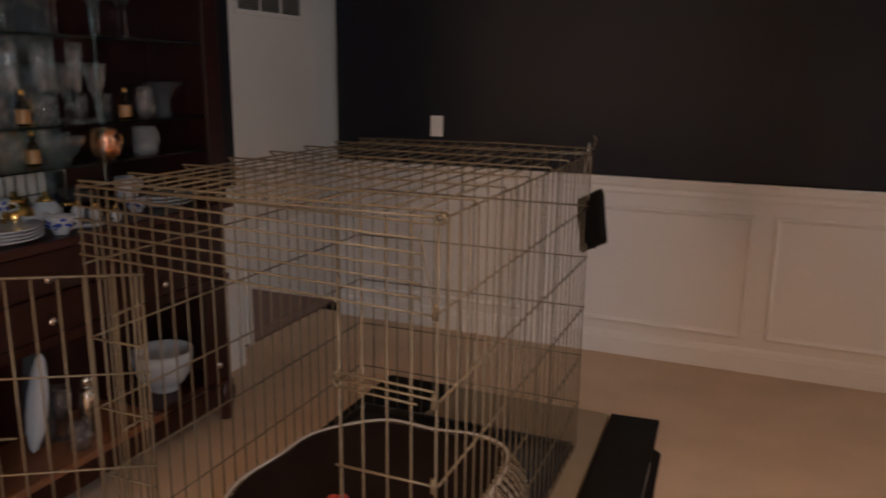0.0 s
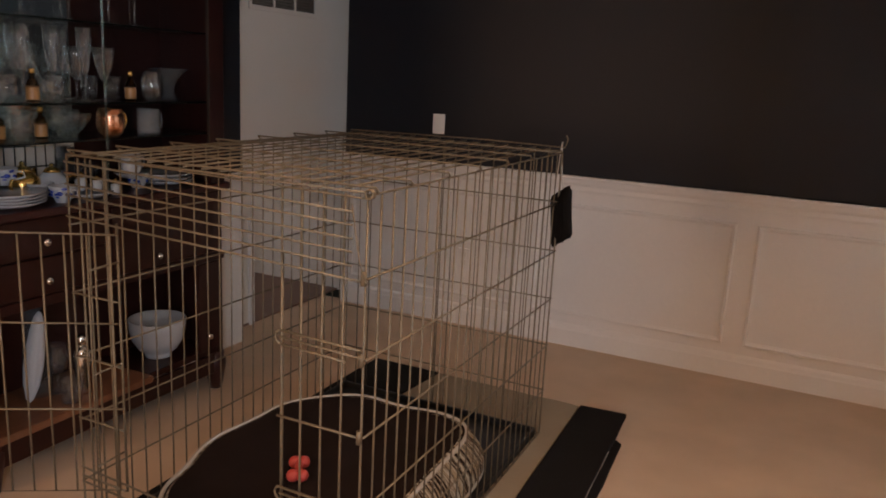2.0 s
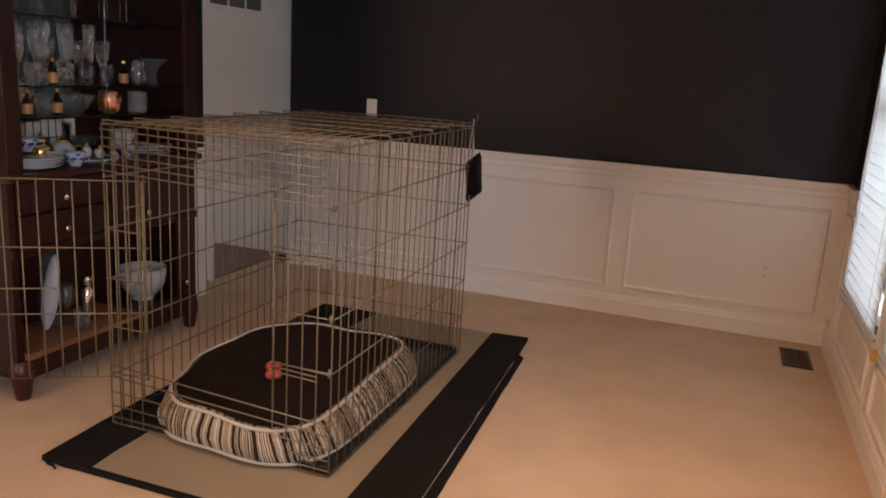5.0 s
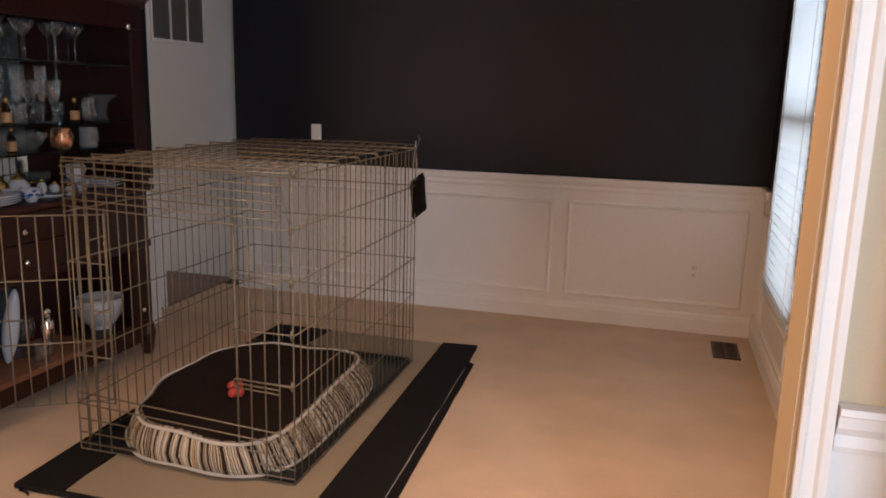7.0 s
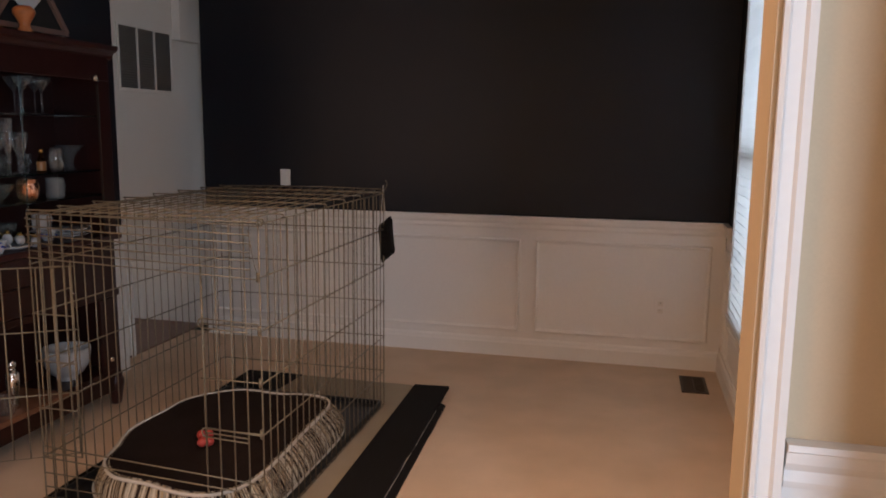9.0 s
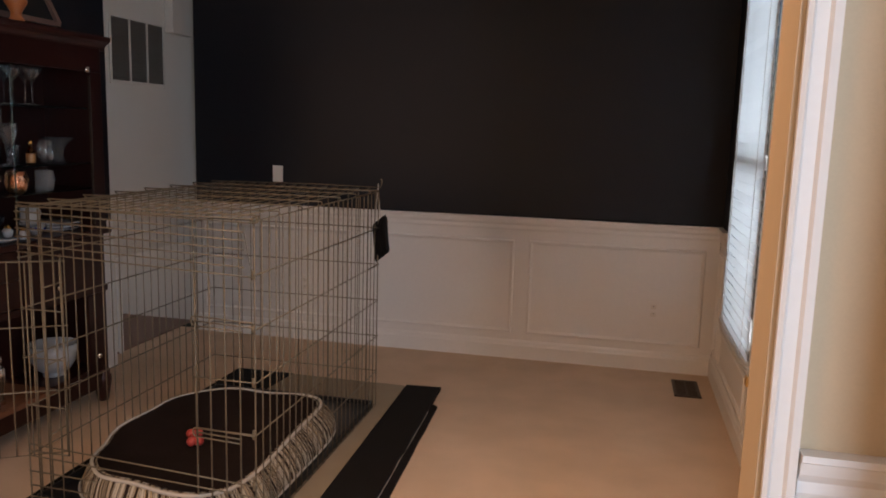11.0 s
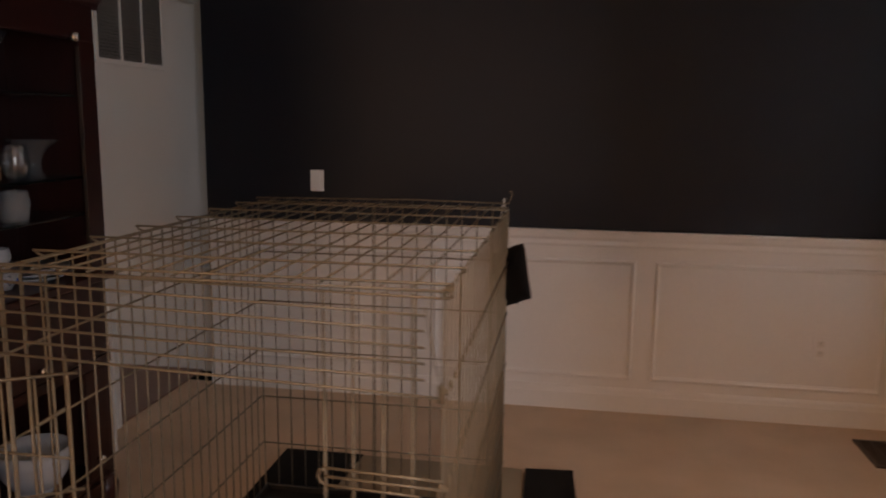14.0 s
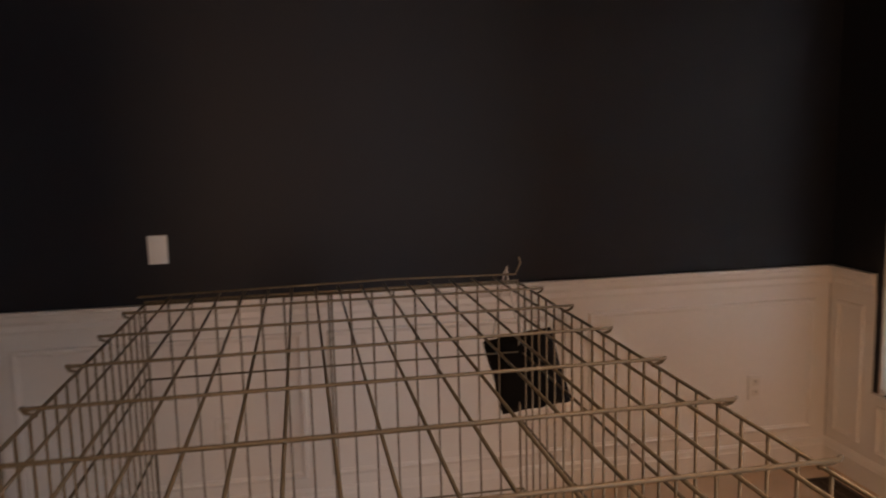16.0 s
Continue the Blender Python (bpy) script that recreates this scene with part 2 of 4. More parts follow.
def lathe(bm, profile, seg=24, at=(0, 0, 0), lobes=0, depth=0.0, squash=1.0):
    """A body of revolution from (radius, height) pairs; lobes give it ribs."""
    rings = []
    for r, z in profile:
        ring = []
        for k in range(seg):
            a = k * math.tau / seg
            q = r * (1 + (depth * math.cos(lobes * a) if lobes else 0))
            ring.append(bm.verts.new((at[0] + q * math.cos(a), at[1] + squash * q * math.sin(a), at[2] + z)))
        rings.append(ring)
    for a, b in zip(rings, rings[1:]):
        for k in range(seg):
            bm.faces.new((a[k], a[(k + 1) % seg], b[(k + 1) % seg], b[k]))
    bm.faces.new(rings[0][::-1])
    bm.faces.new(rings[-1])
    return bm


def sheet(bm, path, lo, hi, axis):
    """A moulding: the closed outline path of (out, up) pairs, run along an axis from lo to hi."""
    n = len(path)
    ends = []
    for s in (lo, hi):
        ends.append([bm.verts.new((s, -o, u) if axis == "x" else ((-o, s, u) if axis == "y" else (o, -u, s))) for o, u in path])
    for k in range(n):
        bm.faces.new((ends[0][k], ends[0][(k + 1) % n], ends[1][(k + 1) % n], ends[1][k]))
    bm.faces.new(ends[0][::-1])
    bm.faces.new(ends[1])
    bmesh.ops.recalc_face_normals(bm, faces=bm.faces)
    return bm


# ---- the setting ----
H = 2.6
FAR, RIGHT, LEFT = 4.48, 1.87, -1.70
S = "structure"
bm = bmesh.new()
box(bm, (-2.75, -2.95, -0.1), (2.75, FAR + 0.02, 0.0))
solid("floor", bm, M_carpet, "pinkish beige cut-pile wall-to-wall carpet", "floor", S)
solid("ceiling", boxes(((-2.75, -2.95, H), (2.75, 5.2, H + 0.1))), M_ceil, "plain white painted ceiling", "ceiling", S)
solid("wall_north", boxes(((-1.69, FAR, 0), (2.0, FAR + 0.12, H))), M_navy, "dark navy painted wall above white wainscot", "wall", S)
W1, W2, ZB, ZT = (3.19, 4.10), (2.07, 2.98), 0.45, 2.36
right = boxes(((RIGHT, 0.9, 0), (2.0, FAR, ZB)), ((RIGHT, 0.9, ZT), (2.0, FAR, H)), ((RIGHT, W1[1], ZB), (2.0, FAR, ZT)), ((RIGHT, W2[1], ZB), (2.0, W1[0], ZT)), ((RIGHT, 0.9, ZB), (2.0, W2[0], ZT)))
solid("wall_east", right, M_navy, "dark navy wall with two tall windows", "wall", S)
solid("wall_west", boxes(((-1.84, 1.02, 0), (LEFT, 3.53, H))), M_navy, "dark navy wall behind the china cabinet", "wall", S)
recess = boxes(((-1.97, 3.30, 0), (-1.85, 3.80, H)), ((-1.97, 3.80, 0.62), (-1.85, 5.1, H)))
solid("wall_recess", recess, M_white, "white painted wall of the recess with a low opening", "wall", S)
solid("wall_recess_end", boxes(((-1.84, 4.98, 0), (-1.6, 5.1, H))), M_white, "white end of the recess", "wall", S)
solid("soffit", boxes(((-1.848, 4.385, 2.085), (-1.785, 4.64, H - 0.002)), bevel=0.004), M_white, "white boxed soffit", "soffit", S)
solid("wall_passage", boxes(((-2.75, 4.66, 0), (-1.975, 4.78, 1.2)), ((-1.975, 4.66, 0), (-1.70, 4.78, 0.618)), ((-2.85, 3.3, 0), (-2.75, 4.66, 1.2)), ((-2.75, 3.3, 1.2), (-1.975, 4.78, 1.3))), M_white, "white wall of the low passage", "wall", S)
solid("floor_passage", boxes(((-2.75, 3.3, 0.001), (-1.845, 4.655, 0.012))), M_hallfloor, "brown wooden floor beyond the low opening", "floor", S)
solid("trim_low_opening", boxes(((-1.853, 3.765, 0), (-1.835, 3.80, 0.62))), M_trim, "white edge of the low opening", "trim", S)
# the wide cased opening and the hall behind the camera
solid("wall_south", boxes(((1.504, 0.87, 0), (2.75, 1.02, H)), ((-2.75, 0.87, 0), (-1.62, 1.02, H)), ((-1.62, 0.87, 2.2), (1.504, 1.02, H))), M_beige, "golden beige wall with a wide cased opening", "wall", S)
# unseen panel added to keep hall daylight off the wall right of the casing
solid("wall_light_blocker", boxes(((1.727, 0.50, 0), (2.65, 0.60, H))), M_beige, "golden beige panel added out of view to block the hall daylight", "wall", S)
solid("wall_hall", boxes(((-2.75, -2.95, 0), (-2.65, 0.87, H)), ((2.65, -2.95, 0), (2.75, 0.87, H)), ((-2.65, -2.95, 0), (2.65, -2.85, H))), M_beige, "golden beige hall walls", "wall", S)


def casing(name, x, sign):
    """Door casing round a jamb at x; sign points into the wall."""
    bm = bmesh.new()
    prof = [(0.0, 0.0), (0.014, 0.0), (0.017, 0.010), (0.012, 0.016), (0.013, 0.04), (0.020, 0.047), (0.022, 0.064), (0.0, 0.067)]
    n = len(prof)
    ends = [[bm.verts.new((x + sign * u * 0.80, 0.868 - o, z)) for o, u in prof] for z in (0.0, 2.28)]
    for k in range(n):
        bm.faces.new((ends[0][k], ends[0][(k + 1) % n], ends[1][(k + 1) % n], ends[1][k]))
    bm.faces.new(ends[0])
    bm.faces.new(ends[1])
    bmesh.ops.recalc_face_normals(bm, faces=bm.faces)
    return solid(name, bm, M_trim, "white moulded door casing of the wide opening", "casing", S)


casing("trim_casing_right", 1.494, 1)
casing("trim_casing_left", -1.610, -1)
solid("trim_jamb_right", boxes(((1.486, 0.872, 0), (1.502, 1.022, 2.198))), M_beige, "golden beige jamb of the wide opening", "jamb", S)
solid("trim_jamb_left", boxes(((-1.618, 0.872, 0), (-1.602, 1.022, 2.198))), M_beige, "golden beige jamb of the wide opening", "jamb", S)

RAIL = [(0, 0.855), (0.010, 0.855), (0.014, 0.868), (0.012, 0.888), (0.022, 0.904), (0.026, 0.925), (0.034, 0.930), (0.034, 0.942), (0, 0.942)]
BASE = [(0, 0), (0.016, 0), (0.016, 0.088), (0.013, 0.096), (0.010, 0.112), (0.004, 0.122), (0, 0.124)]


def run(name, path, lo, hi, axis, at, mat=M_trim, flip=False, label=""):
    bm = sheet(bmesh.new(), path, lo, hi, axis)
    if flip:
        bmesh.ops.scale(bm, vec=(-1, 1, 1) if axis == "y" else (1, -1, 1), verts=bm.verts)
        bmesh.ops.reverse_faces(bm, faces=bm.faces)
    bmesh.ops.translate(bm, vec=at, verts=bm.verts)
    return solid(name, bm, mat, label, name.split("_")[0], S)


# wainscot boards below the rail, then rail, baseboard and panel mouldings
solid("wainscot_north", boxes(((-1.688, FAR - 0.006, 0.002), (RIGHT - 0.008, FAR - 0.001, 0.86))), M_trim, "cream white painted wainscot", "wainscot", S)
solid("wainscot_east", boxes(((RIGHT - 0.006, 1.03, 0.002), (RIGHT - 0.001, FAR - 0.007, ZB - 0.03)), ((RIGHT - 0.006, 4.19, ZB - 0.03), (RIGHT - 0.001, FAR - 0.007, 0.86))), M_trim, "cream white painted wainscot", "wainscot", S)
solid("wainscot_west", boxes(((LEFT + 0.001, 1.03, 0.002), (LEFT + 0.006, 3.53, 0.90)), ((-1.848, 3.531, 0.0), (LEFT + 0.006, 3.536, 0.90))), M_trim, "cream white painted wainscot", "wainscot", S)
run("rail_north", RAIL, -1.69, RIGHT - 0.002, "x", (0, FAR - 0.004, 0), label="white moulded chair rail")
run("rail_east", RAIL, 4.19, FAR - 0.03, "y", (RIGHT - 0.004, 0, 0), label="white moulded chair rail")
run("rail_hall", RAIL, 1.549, 2.64, "x", (0, 0.869, 0.024), label="white moulded chair rail")
solid("wainscot_hall", boxes(((1.549, 0.864, 0.002), (2.64, 0.869, 0.88))), M_trim, "white painted wainscot in the hall", "wainscot", S)
run("baseboard_north", BASE, -1.69, RIGHT - 0.02, "x", (0, FAR - 0.006, 0), label="white baseboard with a moulded top")
run("baseboard_east", BASE, 1.03, FAR - 0.006, "y", (RIGHT - 0.006, 0, 0), label="white baseboard with a moulded top")


def panel(name, lo, hi, axis, plane):
    """A picture-frame moulding on a wall; lo and hi are (along, up)."""
    bm = bmesh.new()
    w, d = 0.026, 0.013
    prof = [(0.0, 0.0), (0.0, 0.005), (0.006, d), (0.014, d), (0.018, 0.006), (w, 0.003), (w, 0.0)]
    corners = [(lo[0], lo[1], 1, 1), (hi[0], lo[1], -1, 1), (hi[0], hi[1], -1, -1), (lo[0], hi[1], 1, -1)]
    rings = []
    for a, u, sa, su in corners:
        ring = []
        for k, o in prof:
            p, q = a + sa * k, u + su * k
            ring.append(bm.verts.new((p, plane - o, q) if axis == "x" else (plane - o, p, q)))
        rings.append(ring)
    for i in range(4):
        a, b = rings[i], rings[(i + 1) % 4]
        for k in range(len(prof) - 1):
            bm.faces.new((a[k], a[k + 1], b[k + 1], b[k]))
    bmesh.ops.recalc_face_normals(bm, faces=bm.faces)
    return solid(name, bm, M_trim, "white picture-frame panel moulding on the wainscot", "panel moulding", S)


for a, b in ((-1.63, -0.535), (-0.435, 0.594), (0.690, 1.785)):
    panel("trim_panel", (a, 0.172), (b, 0.792), "x", FAR - 0.006)
panel("trim_panel", (4.25, 0.172), (4.42, 0.792), "y", RIGHT - 0.006)
panel("trim_panel", (3.22, 0.16), (4.15, 0.38), "y", RIGHT - 0.006)
panel("trim_panel", (2.10, 0.16), (3.06, 0.38), "y", RIGHT - 0.006)


# ---- windows with blinds ----
def window(name, y0, y1):
    w = thing(name, "tall double-hung window with white frame", "window", (0, 0, 0), kind=S)
    bm = boxes(((1.90, y0, ZB), (1.99, y0 + 0.04, ZT)), ((1.90, y1 - 0.04, ZB), (1.99, y1, ZT)), ((1.90, y0 + 0.04, ZT - 0.04), (1.99, y1 - 0.04, ZT)), ((1.90, y0 + 0.04, ZB), (1.99, y1 - 0.04, ZB + 0.05)), bevel=0.003)
    part("window_frame", bm, M_trim, w)
    mid = 1.37
    part("meeting_rail", boxes(((1.884, y0 + 0.041, mid - 0.03), (1.975, y1 - 0.041, mid + 0.03)), bevel=0.003), M_trim, w)
    for za, zb in ((ZB + 0.05, mid - 0.03), (mid + 0.03, ZT - 0.04)):
        p = part("pane", boxes(((1.945, y0 + 0.041, za), (1.950, y1 - 0.041, zb))), M_pane, w)
        p.visible_shadow = False
    for yy in (y0 + (y1 - y0) / 3, y0 + 2 * (y1 - y0) / 3):
        part("muntin", boxes(((1.940, yy - 0.008, ZB + 0.05), (1.956, yy + 0.008, mid - 0.03)), ((1.940, yy - 0.008, mid + 0.03), (1.956, yy + 0.008, ZT - 0.04))), M_trim, w)
    b = thing("window_blind", "closed white horizontal-slat blind glowing with daylight", "blind", (0, 0, 0), group="window blinds")
    a0, a1 = y0 - 0.012, y1 + 0.012
    part("headrail", boxes(((1.834, a0, ZT - 0.05), (1.868, a1, ZT + 0.01)), bevel=0.003), M_trim, b)
    bm = bmesh.new()
    box(bm, (-0.0012, -(a1 - a0) / 2, -0.0255), (0.0012, (a1 - a0) / 2, 0.0255), 0, pose(0, 0, 0, 0, -5, 0))
    slat = finish("slat", bm, M_blind)
    z = ZB + 0.03
    while z < ZT - 0.06:
        s = part("slat", slat, M_blind, b)
        s.location = (1.852, (a0 + a1) / 2, z)
        z += 0.0505
    part("bottom_rail", boxes(((1.840, a0, ZB - 0.005), (1.864, a1, ZB + 0.012)), bevel=0.003), M_blind, b)
    for yy in (a0 + 0.14, a1 - 0.14):
        part("ladder_cord", tube(bmesh.new(), [(1.8405, yy, ZB), (1.8405, yy, ZT - 0.05)], 0.0013, 5), M_string, b)
    return w


window("window_1", *W1)
window("window_2", *W2)
bm = boxes(((1.8645, W2[1] + 0.003, ZB - 0.02), (1.869, W1[0] - 0.003, ZT + 0.07)), ((1.852, W1[1] + 0.016, ZB - 0.02), (1.868, W1[1] + 0.035, ZT + 0.07)), ((1.852, W2[0] - 0.075, ZB - 0.02), (1.868, W2[0] - 0.016, ZT + 0.07)), bevel=0.003)
solid("trim_window_casing", bm, M_trim, "white flat window casing between the blinds", "casing", S)
solid("window_sill", boxes(((1.846, W2[0] - 0.08, ZB - 0.035), (1.868, W1[1] + 0.08, ZB - 0.022)), bevel=0.003), M_trim, "narrow white window stool", "window sill", S)
c = thing("blind_cord", "looped blind cord with brass cleat", "blind cord", (0, 0, 0))
part("cord", tube(bmesh.new(), [(1.838, 3.03, 1.9), (1.836, 3.03, 0.62), (1.832, 3.02, 0.42), (1.83, 3.03, 0.22), (1.832, 3.06, 0.17), (1.834, 3.09, 0.24), (1.838, 3.05, 0.44)], 0.0022, 6), M_string, c)
part("cleat", boxes(((1.826, 3.01, 0.40), (1.862, 3.055, 0.445)), bevel=0.005), M_brass, c)


# ---- fittings on walls and floor ----
def wall_plate(name, x, z, w, h, label, cat, holes):
    t = thing(name, label, cat, (x, FAR - 0.0075 if z < 0.9 else FAR - 0.0005, z))
    part("plate", boxes(((-w / 2, -0.007, -h / 2), (w / 2, 0, h / 2)), bevel=0.003), M_plate if z > 0.9 else M_trim, t)
    for hz, hw, hh, dep, mt, nm in holes:
        part(nm, boxes(((-hw / 2, -0.007 - dep, hz - hh / 2), (hw / 2, -0.0068, hz + hh / 2)), bevel=0.0015), mt, t)
    return t


wall_plate("light_switch", -1.066, 1.154, 0.074, 0.112, "ivory rocker light switch on the navy wall", "light switch", [(0, 0.033, 0.066, 0.004, M_plate, "rocker")])
for ox, oz in ((1.492, 0.392), (-0.86, 0.40)):
    wall_plate("wall_outlet", ox, oz, 0.074, 0.116, "cream double wall outlet on the wainscot", "outlet", [(0.024, 0.034, 0.03, 0.002, M_socket, "socket"), (-0.024, 0.034, 0.03, 0.002, M_socket, "socket")] + [(s + e, 0.003, 0.010, 0.0028, M_dark, "slot") for s in (0.024, -0.024) for e in (0.004,)])
v = thing("floor_register", "brown metal floor vent set in the carpet", "floor vent", (1.692, 4.146, 0.0))
part("frame", boxes(((-0.075, -0.150, 0), (-0.058, 0.150, 0.009)), ((0.058, -0.150, 0), (0.075, 0.150, 0.009)), ((-0.058, -0.150, 0), (0.058, -0.132, 0.009)), ((-0.058, 0.132, 0), (0.058, 0.150, 0.009))), M_ventm, v)
part("backing", boxes(((-0.058, -0.132, 0.0005), (0.058, 0.132, 0.002))), M_dark, v)
lm = finish("louvre", boxes(((-0.058, -0.0035, 0.002), (0.058, 0.0035, 0.008))), M_ventm)
for i in range(17):
    o = part("louvre", lm, M_ventm, v)
    o.location = (0, -0.120 + i * 0.015, 0)
part("spine", boxes(((-0.004, -0.132, 0.0021), (0.004, 0.132, 0.0085))), M_ventm, v)

g = thing("return_grille", "grey return-air grille in three bays in a white frame", "air grille", (-1.848, 4.07, 1.925))
part("frame", boxes(((0, -0.300, -0.215), (0.010, -0.278, 0.205)), ((0, 0.278, -0.215), (0.010, 0.300, 0.205)), ((0, -0.278, -0.215), (0.010, 0.278, -0.190)), ((0, -0.278, 0.190), (0.010, 0.278, 0.205)), bevel=0.002), M_white, g)
for yy in (-0.093, 0.093):
    part("mullion", boxes(((0, yy - 0.008, -0.19), (0.009, yy + 0.008, 0.19))), M_white, g)
part("backing", boxes(((-0.001, -0.278, -0.19), (0.001, 0.278, 0.19))), M_dark, g)
bm = bmesh.new()
box(bm, (-0.001, -0.0845, -0.007), (0.001, 0.0845, 0.007), 0, pose(0, 0, 0, 0, 35, 0))
lm = finish("louvre", bm, M_grey)
for yy in (-0.186, 0.0, 0.186):
    for i in range(24):
        o = part("louvre", lm, M_grey, g)
        o.location = (0.0045, yy, -0.18 + i * 0.0157)

# ---- the wire crate ----
X0, X1, Y0, Y1, Z0, Z1 = -0.895, 0.037, 1.885, 3.280, 0.030, 1.165
R = 0.0026
crate = thing("dog_crate", "very large gold-zinc wire dog crate with its front door open", "dog crate", (0, 0, 0))


def rod(a, b, r=R):
    return tube(bmesh.new(), [a, b], r, 6)


def wires(parent, name, a, b, places, r=R):
    """Alike wires that share one mesh, shifted to the places given."""
    me = finish(name, rod(a, b, r), M_wire, True)
    for p in places:
        o = part(name, me, M_wire, parent)
        o.location = p


def steps(a, b, n):
    return [a + (b - a) * i / n for i in range(n + 1)]


LEVELS = [0.03, 0.22, 0.41, 0.60, 0.79, 0.98, 1.165]
for nm, x, out in (("side_panel", X0, -1), ("side_panel", X1, 1)):
    bm = bmesh.new()
    tube(bm, [(x, Y0, Z0), (x, Y1, Z0), (x, Y1, Z1), (x, Y0, Z1)], 0.0034, 6, True)
    sp = part(nm, bm, M_wire, crate, smooth=True)
    wires(sp, "upright_wire", (x, 0, Z0), (x, 0, Z1), [(0, y, 0) for y in steps(Y0, Y1, 24)[1:-1]])
    wires(sp, "cross_wire", (x + out * 0.005, Y0, 0), (x + out * 0.005, Y1, 0), [(0, 0, z) for z in LEVELS[1:-1]], 0.003)
bm = bmesh.new()
tube(bm, [(X0, Y1, Z0), (X1, Y1, Z0), (X1, Y1, Z1), (X0, Y1, Z1)], 0.0034, 6, True)
bp = part("back_panel", bm, M_wire, crate, smooth=True)
wires(bp, "upright_wire", (0, Y1 + 0.003, Z0), (0, Y1 + 0.003, Z1), [(x, 0, 0) for x in steps(X0, X1, 17)[1:-1]] + [(-0.449, 0, 0)])
wires(bp, "cross_wire", (X0, Y1 - 0.003, 0), (X1, Y1 - 0.003, 0), [(0, 0, z) for z in LEVELS[1:-1]], 0.003)
# the top, with the ends of its cross wires hooked over the sides
bm = bmesh.new()
tube(bm, [(X0, Y0, Z1 + 0.006), (X1, Y0, Z1 + 0.006)], 0.0034, 6)
tp = part("top_panel", bm, M_wire, crate, smooth=True)
part("rear_wire", rod((X0, Y1, Z1 + 0.006), (X1, Y1, Z1 + 0.006), 0.0034), M_wire, tp, smooth=True)
wires(tp, "long_wire", (0, Y0, Z1 + 0.012), (0, Y1 + 0.03, Z1 + 0.012), [(x, 0, 0) for x in steps(X0, X1, 16)[1:-1]])
bm = bmesh.new()
k = 0.010
tube(bm, [(X0 + 0.005, 0.024, -0.012), (X0 - k + 0.008, 0.024, -0.010), (X0 - k, 0.019, -0.005), (X0 - k, 0.008, 0.005), (X0 - k + 0.008, 0, 0.006), (X1 + k - 0.008, 0, 0.006), (X1 + k, 0.008, 0.005), (X1 + k, 0.019, -0.005), (X1 + k - 0.008, 0.024, -0.010), (X1 - 0.005, 0.024, -0.012)], 0.003, 6)
me = finish("hooked_wire", bm, M_wire, True)
for y in (1.885, 2.045, 2.250, 2.455, 2.670, 2.880, 3.090):
    o = part("hooked_wire", me, M_wire, tp)
    o.location = (0, y + 0.006, Z1 + 0.012)
bm = bmesh.new()
tube(bm, [(X0 - 0.02, Y1 + 0.03, Z1 + 0.014), (-0.3, Y1 + 0.036, Z1 + 0.022), (X1, Y1 + 0.03, Z1 + 0.018), (X1 + 0.012, Y1 + 0.02, Z1 + 0.05), (X1 + 0.006, Y1 + 0.015, Z1 + 0.065)], 0.003, 6)
part("rear_hook", bm, M_wire, tp, smooth=True)

# the front: a close-set band above, a post column each side and a sill below the doorway
fp_bm = bmesh.new()
tube(fp_bm, [(X0, Y0, Z0), (X1, Y0, Z0), (X1, Y0, Z1 - 0.007), (X0, Y0, Z1 + 0.008)], 0.0036, 6, True)
fp = part("front_panel", fp_bm, M_wire, crate, smooth=True)
# band and sill wires dip a little towards the latch side
for zl, zr, xe in ((1.152, 1.126, X1 - 0.035), (1.123, 1.097, X1 - 0.035), (1.092, 1.066, X1 - 0.035), (1.062, 1.036, X1 - 0.035), (1.033, 1.005, X1 - 0.035), (1.005, 0.972, X1 + 0.006)):
    part("band_wire", rod((X0 - 0.006, Y0 - 0.004, zl), (xe, Y0 - 0.004, zr), 0.003), M_wire, fp, smooth=True)
for zl, zr in ((0.268, 0.218), (0.222, 0.178), (0.160, 0.132), (0.103, 0.088), (0.057, 0.050)):
    part("sill_wire", rod((X0, Y0 - 0.004, zl), (X1, Y0 - 0.004, zr), 0.003), M_wire, fp, smooth=True)
wires(fp, "post_wire", (0, Y0, Z0), (0, Y0, Z1), [(x, 0, 0) for x in (-0.853, -0.806, -0.752, -0.190, -0.134, -0.076, -0.020)], 0.003)
DL, DR = -0.712, -0.190
wires(fp, "doorway_post", (0, Y0 + 0.003, 0.235), (0, Y0 + 0.003, 1.005), [(DL - 0.012, 0, 0), (DR, 0, 0)], 0.0036)
wires(fp, "short_wire", (DR - 0.01, Y0 - 0.004, 0), (X1, Y0 - 0.004, 0), [(0, 0, z) for z in (0.41, 0.60)], 0.003)
wires(fp, "short_wire", (X0, Y0 - 0.004, 0), (DL - 0.01, Y0 - 0.004, 0), [(0, 0, z) for z in (0.24, 0.423, 0.608, 0.792)], 0.003)
for zc, xe in ((0.806, X1), (0.400, -0.010)):
    bm = bmesh.new()
    for dz, e in ((0.017, 0.037 if zc < 0.5 else xe), (0.0, xe), (-0.017, min(xe, -0.002))):
        tube(bm, [(DR + 0.004, Y0 - 0.012, zc + dz), (e, Y0 - 0.012, zc + dz - 0.008)], 0.003, 6)
    tube(bm, [(DR + 0.006, Y0 - 0.012, zc + 0.018), (DR - 0.006, Y0 - 0.012, zc + 0.012), (DR - 0.010, Y0 - 0.012, zc), (DR - 0.005, Y0 - 0.012, zc - 0.012), (DR + 0.005, Y0 - 0.012, zc - 0.017)], 0.003, 6)
    part("latch_guide", bm, M_wire, fp, smooth=True)
